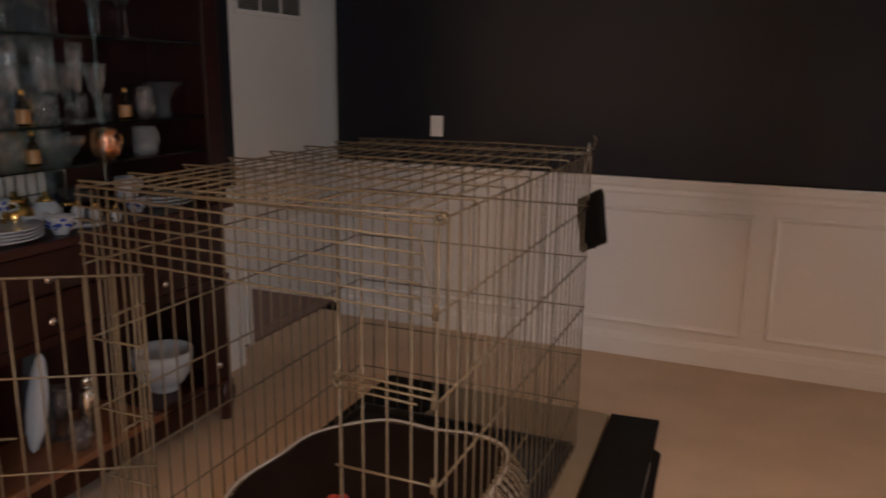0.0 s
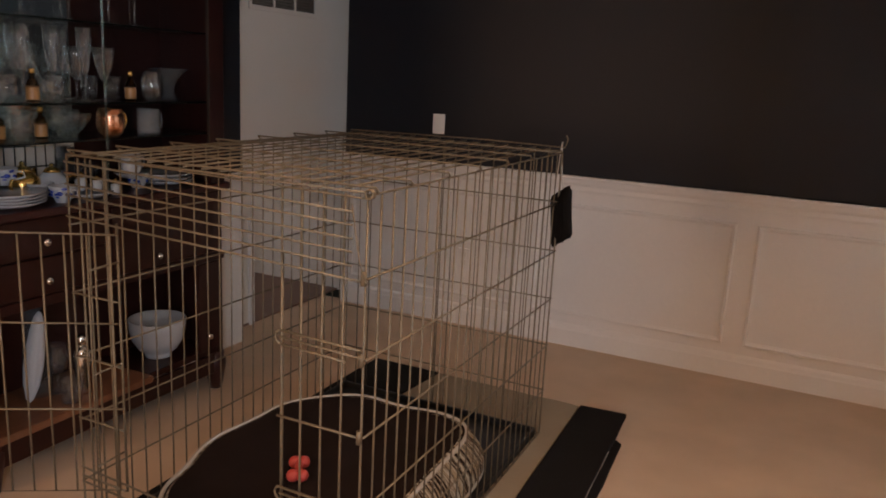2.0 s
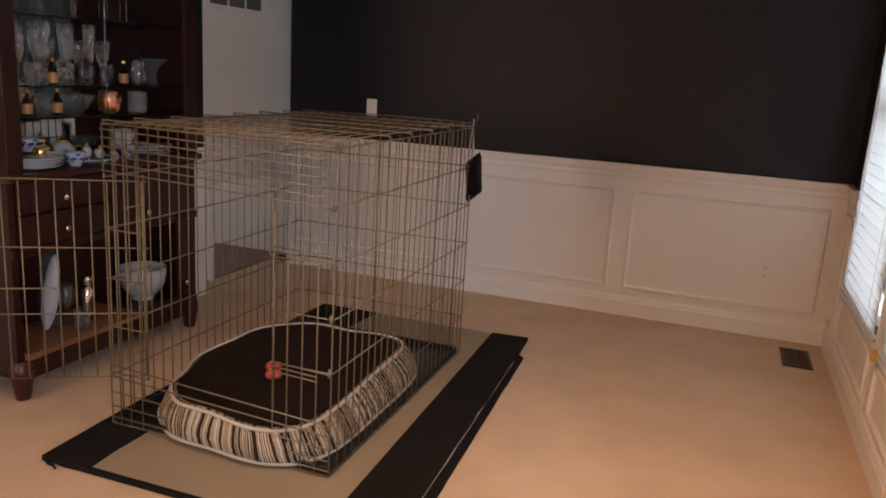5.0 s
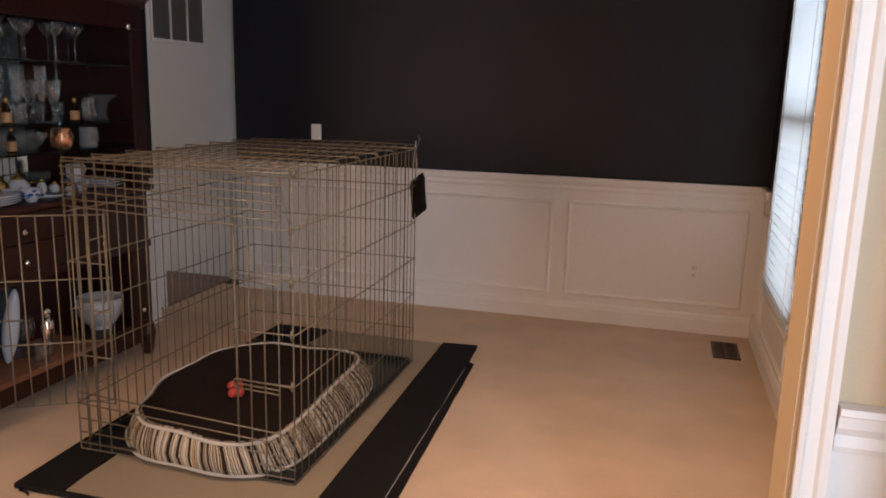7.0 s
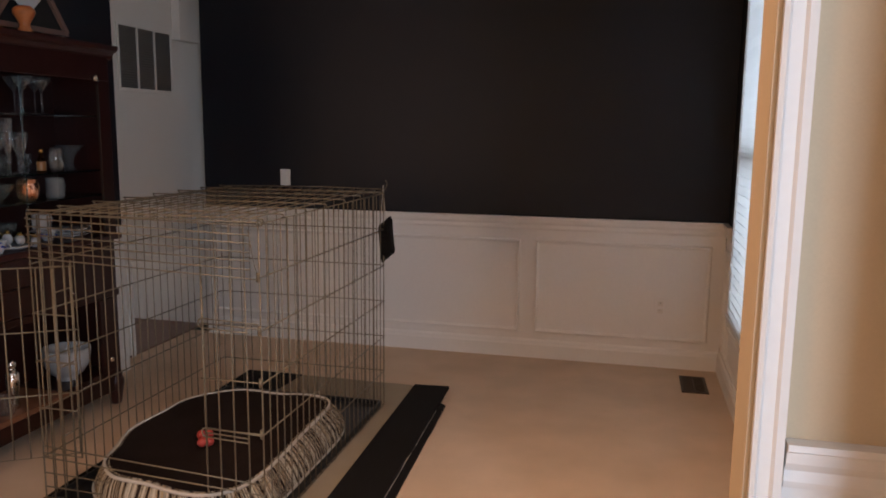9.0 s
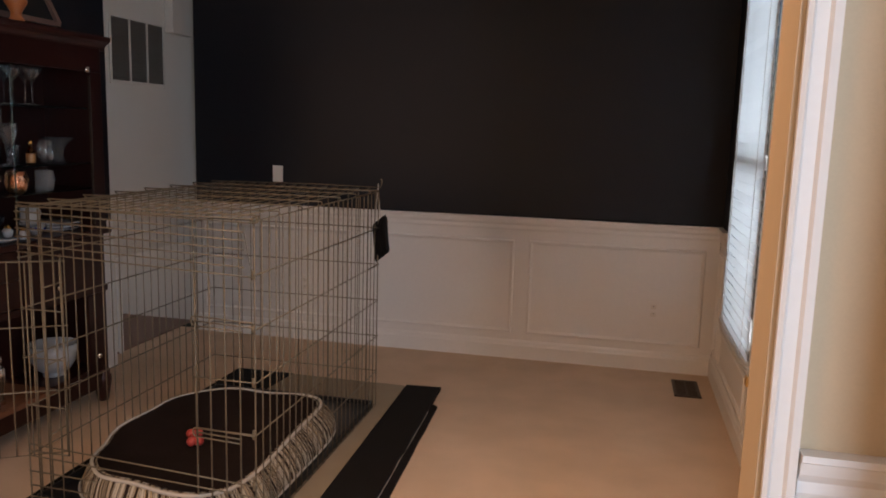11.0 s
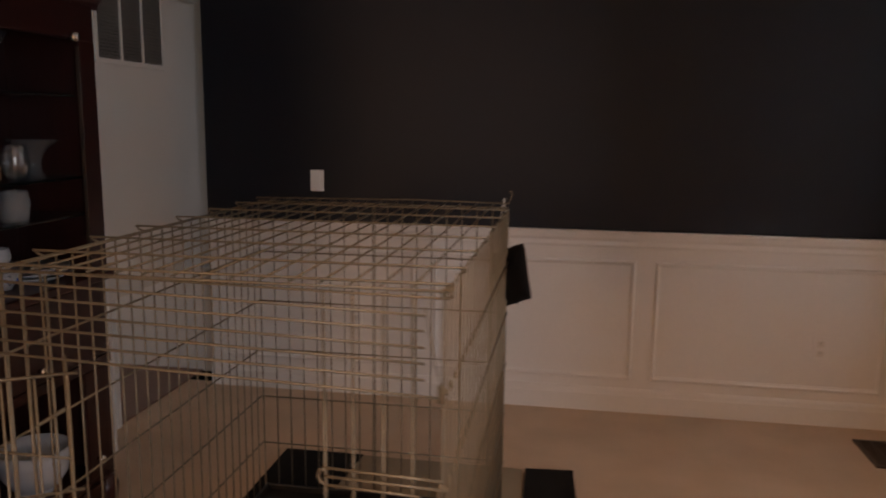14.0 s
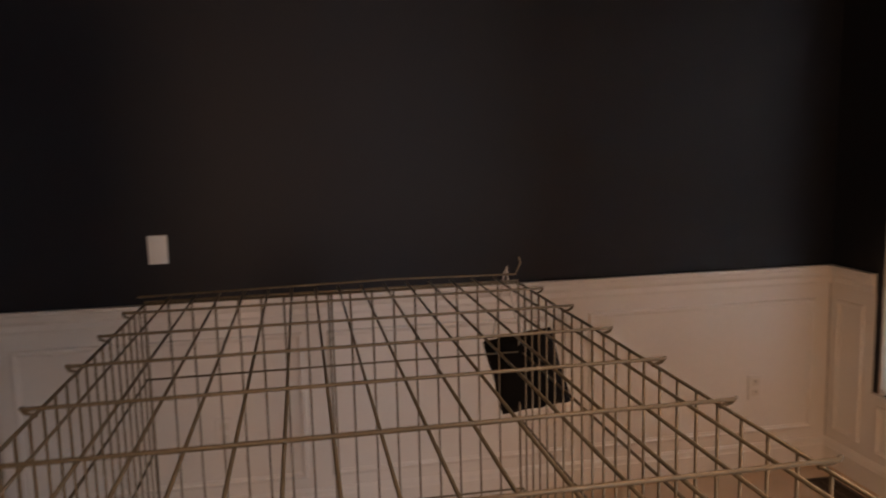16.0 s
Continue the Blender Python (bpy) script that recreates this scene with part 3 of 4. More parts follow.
clip = finish("corner_clip", tube(bmesh.new(), [(X1 - 0.004, Y0 - 0.002, -0.016), (X1 - 0.004, Y0 - 0.002, 0.016)], 0.0075, 8), M_wire, True)
for z in (0.41, 0.60, 0.79, 0.98, 0.22):
    o = part("corner_clip", clip, M_wire, fp)
    o.location = (0, 0, z)

# the door swung out towards the cabinet
ux, uy = -0.848, -0.530
bm = bmesh.new()
w = 0.545


def dp(s, z, o=0.0):
    return (-0.655 + s * ux - o * uy, 1.828 + s * uy + o * ux, z)


tube(bm, [dp(0.019, 0.290), dp(w, 0.290), dp(w, 0.995), dp(0.019, 0.995)], 0.0036, 6, True)
dr = part("door", bm, M_wire, crate, "open wire door", smooth=True)
for z in (0.527, 0.762, 0.995):
    part("door_cross_wire", rod(dp(0.0, z, 0.005), dp(w, z, 0.005), 0.003), M_wire, dr, smooth=True)
me = finish("door_wire", rod((0, 0, 0.290), (0, 0, 0.995), R), M_wire, True)
for i in range(1, 10):
    o = part("door_wire", me, M_wire, dr)
    o.location = dp(0.019 + 0.055 * i, 0)
for z in (0.36, 0.62, 0.90):
    bm = bmesh.new()
    tube(bm, [dp(0.074, z, 0.003), (DL - 0.004, Y0 - 0.012, z + 0.004), (DL - 0.012, Y0 + 0.004, z)], 0.0028, 6)
    part("hinge", bm, M_wire, dr, smooth=True)
bm = bmesh.new()
for s in (0.30, 0.50):
    tube(bm, [dp(s, 0.62, 0.012), dp(w + 0.04, 0.62, 0.012)], 0.0032, 6)
part("slide_bolt", bm, M_wire, dr, smooth=True)

bm = bmesh.new()
for q in range(3):
    pts = [(X1 + 0.006 + 0.010 * math.cos(s * math.tau / 12 + q), Y0 - 0.006 + 0.004 * q, Z1 + 0.004 + 0.010 * math.sin(s * math.tau / 12 + q)) for s in range(12)]
    tube(bm, pts, 0.0026, 6, True)
part("corner_ring", bm, M_wire, fp, smooth=True)
part("corner_wire", tube(bmesh.new(), [(X1 - 0.035, Y0 - 0.010, 1.145), (X1 - 0.010, Y0 - 0.012, 1.02), (X1 + 0.004, Y0 - 0.010, 0.975)], 0.0016, 6), M_wire, fp, smooth=True)

# tray inside the crate
bm = bmesh.new()
box(bm, (X0 + 0.012, Y0 + 0.012, 0.008), (X1 - 0.012, Y1 - 0.012, 0.016))
for lo, hi in (((X0 + 0.010, Y0 + 0.010, 0.008), (X0 + 0.022, Y1 - 0.010, 0.040)), ((X1 - 0.022, Y0 + 0.010, 0.008), (X1 - 0.010, Y1 - 0.010, 0.040)), ((X0 + 0.022, Y0 + 0.010, 0.008), (X1 - 0.022, Y0 + 0.022, 0.040)), ((X0 + 0.022, Y1 - 0.022, 0.008), (X1 - 0.022, Y1 - 0.010, 0.040))):
    box(bm, lo, hi, 0.003)
bmesh.ops.translate(bm, vec=(0, 0, 0.016), verts=bm.verts)
solid("crate_tray", bm, M_pan, "black plastic tray lying inside the crate", "tray")


# ---- the dog bed ----
def bed_outline(a):
    """Outline of the bed: two square corners on one side, two slack ones on the other."""
    c, s = math.cos(a), math.sin(a)
    e = 4.9 if c > 0 else 2.0
    r = (abs(c) ** e + abs(s) ** e) ** (-1 / e)
    x, y = 0.396 * r * c, 0.576 * r * s
    if c < 0:
        x += 0.013 * math.sin(9 * a + 0.6) * c * c
    y += 0.010 * math.sin(7 * a) * s * s
    return x, y


BX, BY, BZ = -0.462, 2.425, 0.034
bed = thing("dog_bed", "oval dog bed with brown plush top and striped bolster sides", "dog bed", (BX, BY, BZ))
NS = 96
bm = bmesh.new()
uvl = bm.loops.layers.uv.new("UVMap")
prof = [(0.99, 0.0), (1.02, 0.022), (1.032, 0.055), (1.012, 0.094), (0.980, 0.120), (0.93, 0.128)]
run_at = [0.0]
for kk in range(NS):
    pa, pb = Vector(bed_outline(kk * math.tau / NS)), Vector(bed_outline((kk + 1) * math.tau / NS))
    run_at.append(run_at[-1] + (pb - pa).length)
rings = []
for q, z in prof:
    ring = []
    for kk in range(NS):
        a = kk * math.tau / NS
        x, y = bed_outline(a)
        lump = 1 + (0.010 * math.sin(11 * a) + 0.006 * math.sin(29 * a + 1)) * math.sin(z * 25)
        slump = (1 - z / 0.128) * (0.062 if x > 0 else 0.030)
        ring.append(bm.verts.new((x * q * lump + slump * x / 0.396, y * q * lump, z * (1 + 0.10 * math.sin(3 * a + 0.5)))))
    rings.append(ring)
for i in range(len(prof) - 1):
    for kk in range(NS):
        f = bm.faces.new((rings[i][kk], rings[i][(kk + 1) % NS], rings[i + 1][(kk + 1) % NS], rings[i + 1][kk]))
        for lp, (u, vv) in zip(f.loops, ((kk, i), (kk + 1, i), (kk + 1, i + 1), (kk, i + 1))):
            lp[uvl].uv = (run_at[u], vv * 0.04)
part("bolster", bm, M_stripe, bed, "striped brown, tan and cream sides", smooth=True)
bm = bmesh.new()
last = None
for q, z in ((0.965, 0.126), (0.90, 0.124), (0.78, 0.108), (0.6, 0.095), (0.4, 0.088), (0.2, 0.086)):
    ring = []
    for kk in range(NS):
        a = kk * math.tau / NS
        x, y = bed_outline(a)
        ring.append(bm.verts.new((x * q, y * q, z * (1 + 0.10 * math.sin(3 * a + 0.5) * (q > 0.85)) + 0.006 * noise.noise((x * q * 6, y * q * 6, 0)))))
    if last:
        for kk in range(NS):
            bm.faces.new((last[kk], last[(kk + 1) % NS], ring[(kk + 1) % NS], ring[kk]))
    last = ring
bm.faces.new(last)
part("cushion_top", bm, M_plush, bed, "dark brown plush cushion top", smooth=True)
for q, z, nm in ((0.972, 0.126, "upper_piping"), (1.005, 0.008, "lower_piping")):
    pts = []
    for kk in range(NS):
        a = kk * math.tau / NS
        x, y = bed_outline(a)
        pts.append((x * q + (0.055 * x / 0.396 if z < 0.05 else 0.0), y * q, z * (1 + 0.10 * math.sin(3 * a + 0.5))))
    part(nm, tube(bmesh.new(), pts, 0.0072, 7, True), M_piping, bed, "cream piping", smooth=True)
bm = bmesh.new()
for sx in (-1, 1):
    for sy in (-1, 1):
        bmesh.ops.create_uvsphere(bm, u_segments=14, v_segments=9, radius=0.021, matrix=pose(sx * 0.044, sy * 0.015, 0.021))
tube(bm, [(-0.042, 0, 0.021), (-0.02, 0, 0.021), (0.02, 0, 0.021), (0.042, 0, 0.021)], 0.015, 12)
solid("toy_bone", bm, M_red, "red rubber toy bone lying on the dog bed", "dog toy", smooth=True, at=(-0.488, 2.370, BZ + 0.092), rz=122)

# ---- the folded mat under the crate ----
mat_ob = thing("floor_mat", "tan canvas floor mat with black borders under the crate", "mat", (0, 0, 0))


def slab(pts, z0, z1):
    bm = bmesh.new()
    lo = [bm.verts.new((x, y, z0)) for x, y in pts]
    hi = [bm.verts.new((x, y, z1)) for x, y in pts]
    n = len(pts)
    for i in range(n):
        bm.faces.new((lo[i], lo[(i + 1) % n], hi[(i + 1) % n], hi[i]))
    bm.faces.new(hi)
    bm.faces.new(lo[::-1])
    bmesh.ops.recalc_face_normals(bm, faces=bm.faces)
    return bm


def edge_line(a, b, n, amp, seed):
    """Points from a to b with a slight waver, as of cloth."""
    return [(a[0] + (b[0] - a[0]) * i / n + amp * noise.noise((i * 0.7, seed, 0)), a[1] + (b[1] - a[1]) * i / n + amp * noise.noise((i * 0.7, seed, 5))) for i in range(n + 1)]


tan_pts = edge_line((-0.735, 1.598), (0.155, 1.60), 10, 0.006, 1) + edge_line((0.155, 1.75), (0.10, 3.645), 12, 0.004, 2) + edge_line((0.08, 3.65), (-0.74, 3.66), 8, 0.006, 3)
part("canvas", slab(tan_pts, 0.004, 0.0215), M_tan, mat_ob, "tan canvas")
part("front_binding", slab([(-0.735, 1.585), (0.30, 1.588), (0.30, 1.601), (-0.735, 1.600)], 0.003, 0.0225), M_black, mat_ob)
part("left_border", slab(edge_line((-0.935, 1.585), (-0.725, 1.585), 4, 0.006, 4) + edge_line((-0.750, 1.89), (-0.60, 3.66), 6, 0.006, 5) + edge_line((-0.95, 3.66), (-0.955, 1.90), 8, 0.008, 6), 0.003, 0.0235), M_black, mat_ob, "black border")
part("right_border", slab(edge_line((0.163, 1.58), (0.385, 1.60), 4, 0.004, 7) + edge_line((0.365, 2.1), (0.308, 3.655), 14, 0.006, 8) + [(0.11, 3.64)], 0.014, 0.032), M_black, mat_ob, "black border folded over")
part("lower_fold", slab(edge_line((0.17, 1.575), (0.43, 1.60), 4, 0.006, 9) + edge_line((0.41, 2.0), (0.348, 3.40), 12, 0.007, 10) + [(0.30, 3.44), (0.12, 3.55)], 0.002, 0.0125), M_black, mat_ob, "black underlayer")
part("pale_edge", slab(edge_line((0.387, 1.59), (0.322, 3.30), 14, 0.004, 11) + edge_line((0.315, 3.30), (0.378, 1.59), 14, 0.004, 12), 0.0122, 0.0152), M_edge, mat_ob, "pale stitched edge")
bm = tube(bmesh.new(), [(-0.935, 1.60, 0.012), (-0.90, 1.575, 0.006), (-0.87, 1.572, 0.006), (-0.85, 1.560, 0.005)], 0.004, 6)
part("loose_strap", bm, M_black, mat_ob, smooth=True)

# ---- pouch hung on the crate's rear corner ----
pouch = thing("hanging_pouch", "flat black padded pouch hung by a string from the crate corner", "pouch", (0.052, 3.278, 0.926), -57)
bm = bmesh.new()
n1, n2 = 14, 12
grid = {}
for sgn in (1, -1):
    for i in range(n1 + 1):
        for j in range(n2 + 1):
            u, vv = -1 + 2 * i / n1, -1 + 2 * j / n2
            edge = max(abs(u), abs(vv))
            puff = 0.020 * (1 - edge ** 4) * sgn + 0.004 * noise.noise((u * 2, vv * 2, sgn))
            if edge > 0.999:
                if sgn < 0:
                    grid[sgn, i, j] = grid[1, i, j]
                    continue
                puff = 0
            pin = 1 - 0.07 * (1 - abs(vv)) * (abs(u) > 0.9) - 0.05 * (vv * u) ** 4 + 0.025 * noise.noise((u * 3, vv * 4, 2.0))
            px, pz = 0.132 * u * pin, 0.100 * vv * (1 - 0.03 * u + 0.05 * noise.noise((u * 4, vv * 2, 7.0)))
            grid[sgn, i, j] = bm.verts.new((0.966 * px - 0.259 * pz, puff, 0.259 * px + 0.966 * pz))
    for i in range(n1):
        for j in range(n2):
            q = [grid[sgn, i, j], grid[sgn, i + 1, j], grid[sgn, i + 1, j + 1], grid[sgn, i, j + 1]]
            bm.faces.new(q if sgn < 0 else q[::-1])
bmesh.ops.recalc_face_normals(bm, faces=bm.faces)
bmesh.ops.rotate(bm, matrix=Matrix.Rotation(radians(-5), 3, "Y"), verts=bm.verts)
part("bag", bm, M_black, pouch, smooth=True)
part("string", tube(bmesh.new(), [(-0.118, 0.0, 0.065), (-0.085, 0.0, 0.19), (-0.07, 0.0, 0.255), (-0.06, 0.0, 0.275), (-0.058, 0.0, 0.25), (-0.03, 0.0, 0.14), (0.0, 0.0, 0.105)], 0.0025, 6), M_string, pouch, "white string", smooth=True)

# ---- the china cabinet ----
CF, CB, CL, CR = -1.372, -1.690, 1.900, 3.030
cab = thing("china_cabinet", "dark red mahogany china cabinet with open glass-shelved hutch over drawers", "china cabinet", (0, 0, 0))
CT = 0.935
for y0, y1, nm in ((CL, CL + 0.035, "side_panel"), (CR - 0.035, CR, "side_panel")):
    part(nm, boxes(((CB, y0, 0.10), (CF - 0.012, y1, 1.84)), bevel=0.003), M_mahog, cab)
part("back_board", boxes(((CB, CL + 0.036, 0.10), (CB + 0.012, CR - 0.036, 1.84))), M_mahog, cab)
part("mirror_back", boxes(((CB + 0.013, CL + 0.037, CT + 0.02), (CB + 0.017, 2.54, 1.80))), M_mirror, cab, "smoked mirror back")
part("right_stile", boxes(((CF - 0.012, CR - 0.080, 0.93), (CF + 0.006, CR + 0.002, 1.7195)), bevel=0.002), M_mahog, cab)
part("left_stile", boxes(((CF - 0.012, CL - 0.002, 0.93), (CF + 0.006, CL + 0.07, 1.7195)), bevel=0.002), M_mahog, cab)
part("top_rail", boxes(((CF - 0.012, CL - 0.002, 1.72), (CF + 0.006, CR + 0.002, 1.84)), bevel=0.004), M_mahog, cab)
CROWN = [(0, 1.83), (0.012, 1.83), (0.018, 1.848), (0.030, 1.862), (0.050, 1.874), (0.054, 1.886), (0.054, 1.898), (0, 1.898)]
cb = sheet(bmesh.new(), CROWN, CL - 0.04, CR + 0.04, "y")
bmesh.ops.scale(cb, vec=(-1, 1, 1), verts=cb.verts)
bmesh.ops.reverse_faces(cb, faces=cb.faces)
bmesh.ops.translate(cb, vec=(CF - 0.012, 0, 0), verts=cb.verts)
part("crown", cb, M_mahog2, cab)
part("crown_return", boxes(((CB, CR + 0.003, 1.858), (CF - 0.012, CR + 0.04, 1.898)), bevel=0.006), M_mahog2, cab)
part("top_board", boxes(((CB, CL - 0.03, 1.842), (CF - 0.013, CR + 0.002, 1.892))), M_mahog, cab)
part("counter_top", boxes(((CB, CL - 0.02, CT - 0.03), (CF + 0.026, CR + 0.018, CT)), bevel=0.006), M_mahog2, cab)
part("drawer_rail", boxes(((CF - 0.012, CL, 0.600), (CF + 0.002, CR, 0.635)), bevel=0.003), M_mahog, cab)


def knob(parent, x, y, z):
    bm = bmesh.new()
    prof = [(0.006, 0), (0.006, 0.008), (0.012, 0.012), (0.0145, 0.019), (0.011, 0.026), (0.003, 0.029)]
    lathe(bm, prof, 14)
    bmesh.ops.rotate(bm, matrix=Matrix.Rotation(radians(90), 3, "Y"), verts=bm.verts)
    bmesh.ops.translate(bm, vec=(x, y, z), verts=bm.verts)
    return part("knob", bm, M_silver, parent, "polished metal knob", smooth=True)


for z0, z1, kz in ((0.772, 0.900, 0.822), (0.640, 0.766, 0.690)):
    d = part("drawer", boxes(((CF - 0.016, CL + 0.038, z0), (CF + 0.006, 2.425, z1)), bevel=0.004), M_mahog, cab)
    knob(d, CF + 0.006, 2.155, kz)
d = part("drawer", boxes(((CF - 0.016, 2.435, 0.640), (CF + 0.006, CR - 0.038, 0.900)), bevel=0.004), M_mahog, cab)
knob(d, CF + 0.006, 2.640, 0.685)
d = part("door", boxes(((CF - 0.014, 2.868, 0.205), (CF + 0.004, CR - 0.037, 0.598)), bevel=0.004), M_mahog, cab)
knob(d, CF + 0.004, 2.912, 0.275)
part("shelf_board", boxes(((CB + 0.014, CL + 0.036, 0.172), (CF + 0.012, 2.60, 0.200)), bevel=0.004), M_plank, cab, "pale worn wooden bottom shelf")
part("shelf_board", boxes(((CB + 0.014, 2.601, 0.172), (CF - 0.016, CR - 0.036, 0.200)), bevel=0.003), M_mahog, cab)
part("apron", boxes(((CF - 0.02, CL + 0.06, 0.085), (CF - 0.004, CR - 0.06, 0.170)), bevel=0.004), M_mahog, cab)
for y in (CL + 0.032, CR - 0.032):
    for x in (CF - 0.03, CB + 0.035):
        bm = bmesh.new()
        lathe(bm, [(0.020, 0.0), (0.028, 0.004), (0.033, 0.030), (0.040, 0.075), (0.047, 0.115), (0.046, 0.140), (0.038, 0.150), (0.040, 0.171)], 20, at=(x, y, 0))
        part("foot", bm, M_mahog2, cab, "turned tapering foot", smooth=True)
SH = (1.545, 1.270, 1.145)
for z, dpt in zip(SH, (0.05, 0.035, 0.02)):
    part("glass_shelf", boxes(((CB + 0.02, CL + 0.037, z - 0.008), (CF - dpt, CR - 0.037, z)), bevel=0.0015), M_shelf, cab, "clear green-edged glass shelf")
part("shelf_upright", boxes(((CF - 0.030, 2.456, CT + 0.001), (CF - 0.0245, 2.4605, 1.718))), M_shelf, cab, "glass upright")
bm = bmesh.new()
bmesh.ops.create_uvsphere(bm, u_segments=14, v_segments=9, radius=0.017, matrix=pose(CF + 0.016, 2.912, 1.728))
part("catch", bm, M_silver, cab, "chrome ball catch", smooth=True)
part("inner_bead", boxes(((CF - 0.004, 2.941, 0.96), (CF + 0.009, 2.9445, 1.70))), M_ventm, cab, "thin bead, lighter than the stile")


# ---- glass and china ----
def vessel(name, label, cat, parts, at, rz=0.0, group=""):
    t = thing(name, label, cat, at, rz, group)
    for nm, bm, mt in parts:
        part(nm, bm, mt, t, smooth=True)
    return t


def hollow(outer, wall=0.0022, seg=20, **kw):
    """A cup-like body: up the outside, then down the inside."""
    zmin = outer[0][1]
    inner = [(max(r - wall, 0.001), max(z, zmin + wall * 2)) for r, z in outer[::-1] if z > zmin + wall]
    return lathe(bmesh.new(), outer + inner + [(0.0015, zmin + wall * 2)], seg, **kw)


def stem(foot, h):
    return lathe(bmesh.new(), [(foot, 0), (foot, 0.002), (foot * 0.5, 0.005), (0.0045, 0.012), (0.0035, h * 0.5), (0.005, h)], 18)


def set_out(first, places):
    for x, y, z, a in places:
        copy_thing(first, pose(x, y, z, 0, 0, a))


z3, z2, z1 = SH[0] + 0.0006, SH[1] + 0.0006, SH[2] + 0.0006
m1 = vessel("martini_glass", "clear long-stemmed cocktail glass on the top glass shelf", "glass", [("stem", stem(0.034, 0.10), M_glass), ("bowl", hollow([(0.004, 0.101), (0.030, 0.135), (0.052, 0.172)]), M_glass)], (-1.49, 2.02, z3), group="stemware")
set_out(m1, [(-1.53, 2.13, z3, 0), (-1.47, 2.20, z3, 0), (-1.56, 2.27, z3, 0), (-1.48, 2.36, z3, 0), (-1.55, 2.45, z3, 0), (-1.47, 2.55, z3, 0), (-1.56, 2.60, z3, 0), (-1.46, 2.66, z3, 0), (-1.55, 2.72, z3, 0)])
f1 = vessel("champagne_flute", "tall clear champagne flute on a glass shelf", "glass", [("stem", stem(0.030, 0.085), M_glass), ("bowl", hollow([(0.004, 0.086), (0.012, 0.105), (0.019, 0.145), (0.024, 0.20), (0.026, 0.252)], 0.0014), M_glass)], (-1.47, 2.05, z2), group="stemware")
set_out(f1, [(-1.52, 2.11, z2, 0), (-1.46, 2.19, z2, 0), (-1.54, 2.22, z2, 0), (-1.50, 2.33, z2, 0), (-1.45, 2.42, z2, 0), (-1.55, 2.40, z2, 0)])
g1 = vessel("wine_goblet", "clear wide-bowled wine goblet on a glass shelf", "glass", [("stem", stem(0.036, 0.065), M_glass), ("bowl", hollow([(0.004, 0.066), (0.015, 0.080), (0.028, 0.115), (0.036, 0.150), (0.040, 0.190)], 0.0016, 24, lobes=12, depth=0.025), M_glass)], (-1.50, 2.545, z2), group="stemware")
set_out(g1, [(-1.58, 2.06, z2, 0), (-1.59, 2.16, z2, 0), (-1.60, 2.29, z2, 0), (-1.58, 2.49, z2, 0), (-1.44, 2.03, z2, 0)])
t1 = vessel("tumbler", "clear faceted tumbler on a glass shelf", "glass", [("body", hollow([(0.026, 0), (0.030, 0.04), (0.034, 0.088)], 0.004, 18, lobes=9, depth=0.03), M_glass)], (-1.46, 2.30, z2), group="tumblers")
set_out(t1, [(-1.55, 2.62, z2, 0), (-1.60, 2.56, z2, 0), (-1.45, 2.12, z2, 0), (-1.55, 2.06, z1, 0), (-1.46, 2.17, z1, 0), (-1.58, 2.30, z1, 0), (-1.60, 2.47, z1, 0)])
vessel("stemless_glass", "clear rounded stemless wine glass on a glass shelf", "glass", [("bowl", hollow([(0.022, 0), (0.034, 0.022), (0.041, 0.052), (0.037, 0.085), (0.030, 0.112)], 0.0016, 24), M_glass)], (-1.46, 2.728, z2))
vessel("flared_vase", "frosted glass vase with a flared fluted rim", "vase", [("body", hollow([(0.042, 0), (0.036, 0.010), (0.027, 0.030), (0.026, 0.050), (0.036, 0.080), (0.058, 0.105), (0.086, 0.126)], 0.004, 28, lobes=4, depth=0.05), M_frost)], (-1.48, 2.838, z2))


def mini_bottle(at, label="small amber liquor bottle with a gold neck"):
    body = lathe(bmesh.new(), [(0.018, 0), (0.020, 0.004), (0.020, 0.055), (0.014, 0.070), (0.008, 0.078), (0.008, 0.098)], 16)
    cap = lathe(bmesh.new(), [(0.0095, 0.092), (0.0095, 0.108), (0.004, 0.110)], 14)
    lab = lathe(bmesh.new(), [(0.0206, 0.010), (0.0208, 0.012), (0.0208, 0.048), (0.0206, 0.050)], 16)
    return vessel("liquor_bottle", label, "bottle", [("body", body, M_cola), ("cap", cap, M_gold), ("paper_label", lab, M_amber)], at, group="miniature bottles")


M_cola = glass_material("brown bottle glass", (0.30, 0.14, 0.05), 0.05)
lb = mini_bottle((-1.44, 2.205, z2))
set_out(lb, [(-1.45, 2.618, z2, 40), (-1.47, 2.03, z1, 10), (-1.46, 2.09, z1, 70), (-1.47, 2.25, z1, 30)])
# lower glass shelf
vessel("cut_glass_bowl", "cut-crystal bowl on the lower glass shelf", "bowl", [("body", hollow([(0.035, 0), (0.03, 0.008), (0.055, 0.03), (0.075, 0.06), (0.080, 0.082)], 0.004, 32, lobes=16, depth=0.03), M_glass)], (-1.50, 2.375, z1))
cm = hollow([(0.030, 0), (0.043, 0.012), (0.050, 0.04), (0.047, 0.075), (0.043, 0.100)], 0.002, 28)
vessel("copper_mug", "shiny hammered copper mug with brass handle", "mug", [("body", cm, M_copper), ("handle", tube(bmesh.new(), [(0, 0.044, 0.085), (0, 0.066, 0.080), (0, 0.074, 0.055), (0, 0.064, 0.030), (0, 0.047, 0.024)], 0.004, 8), M_gold)], (-1.45, 2.520, z1))


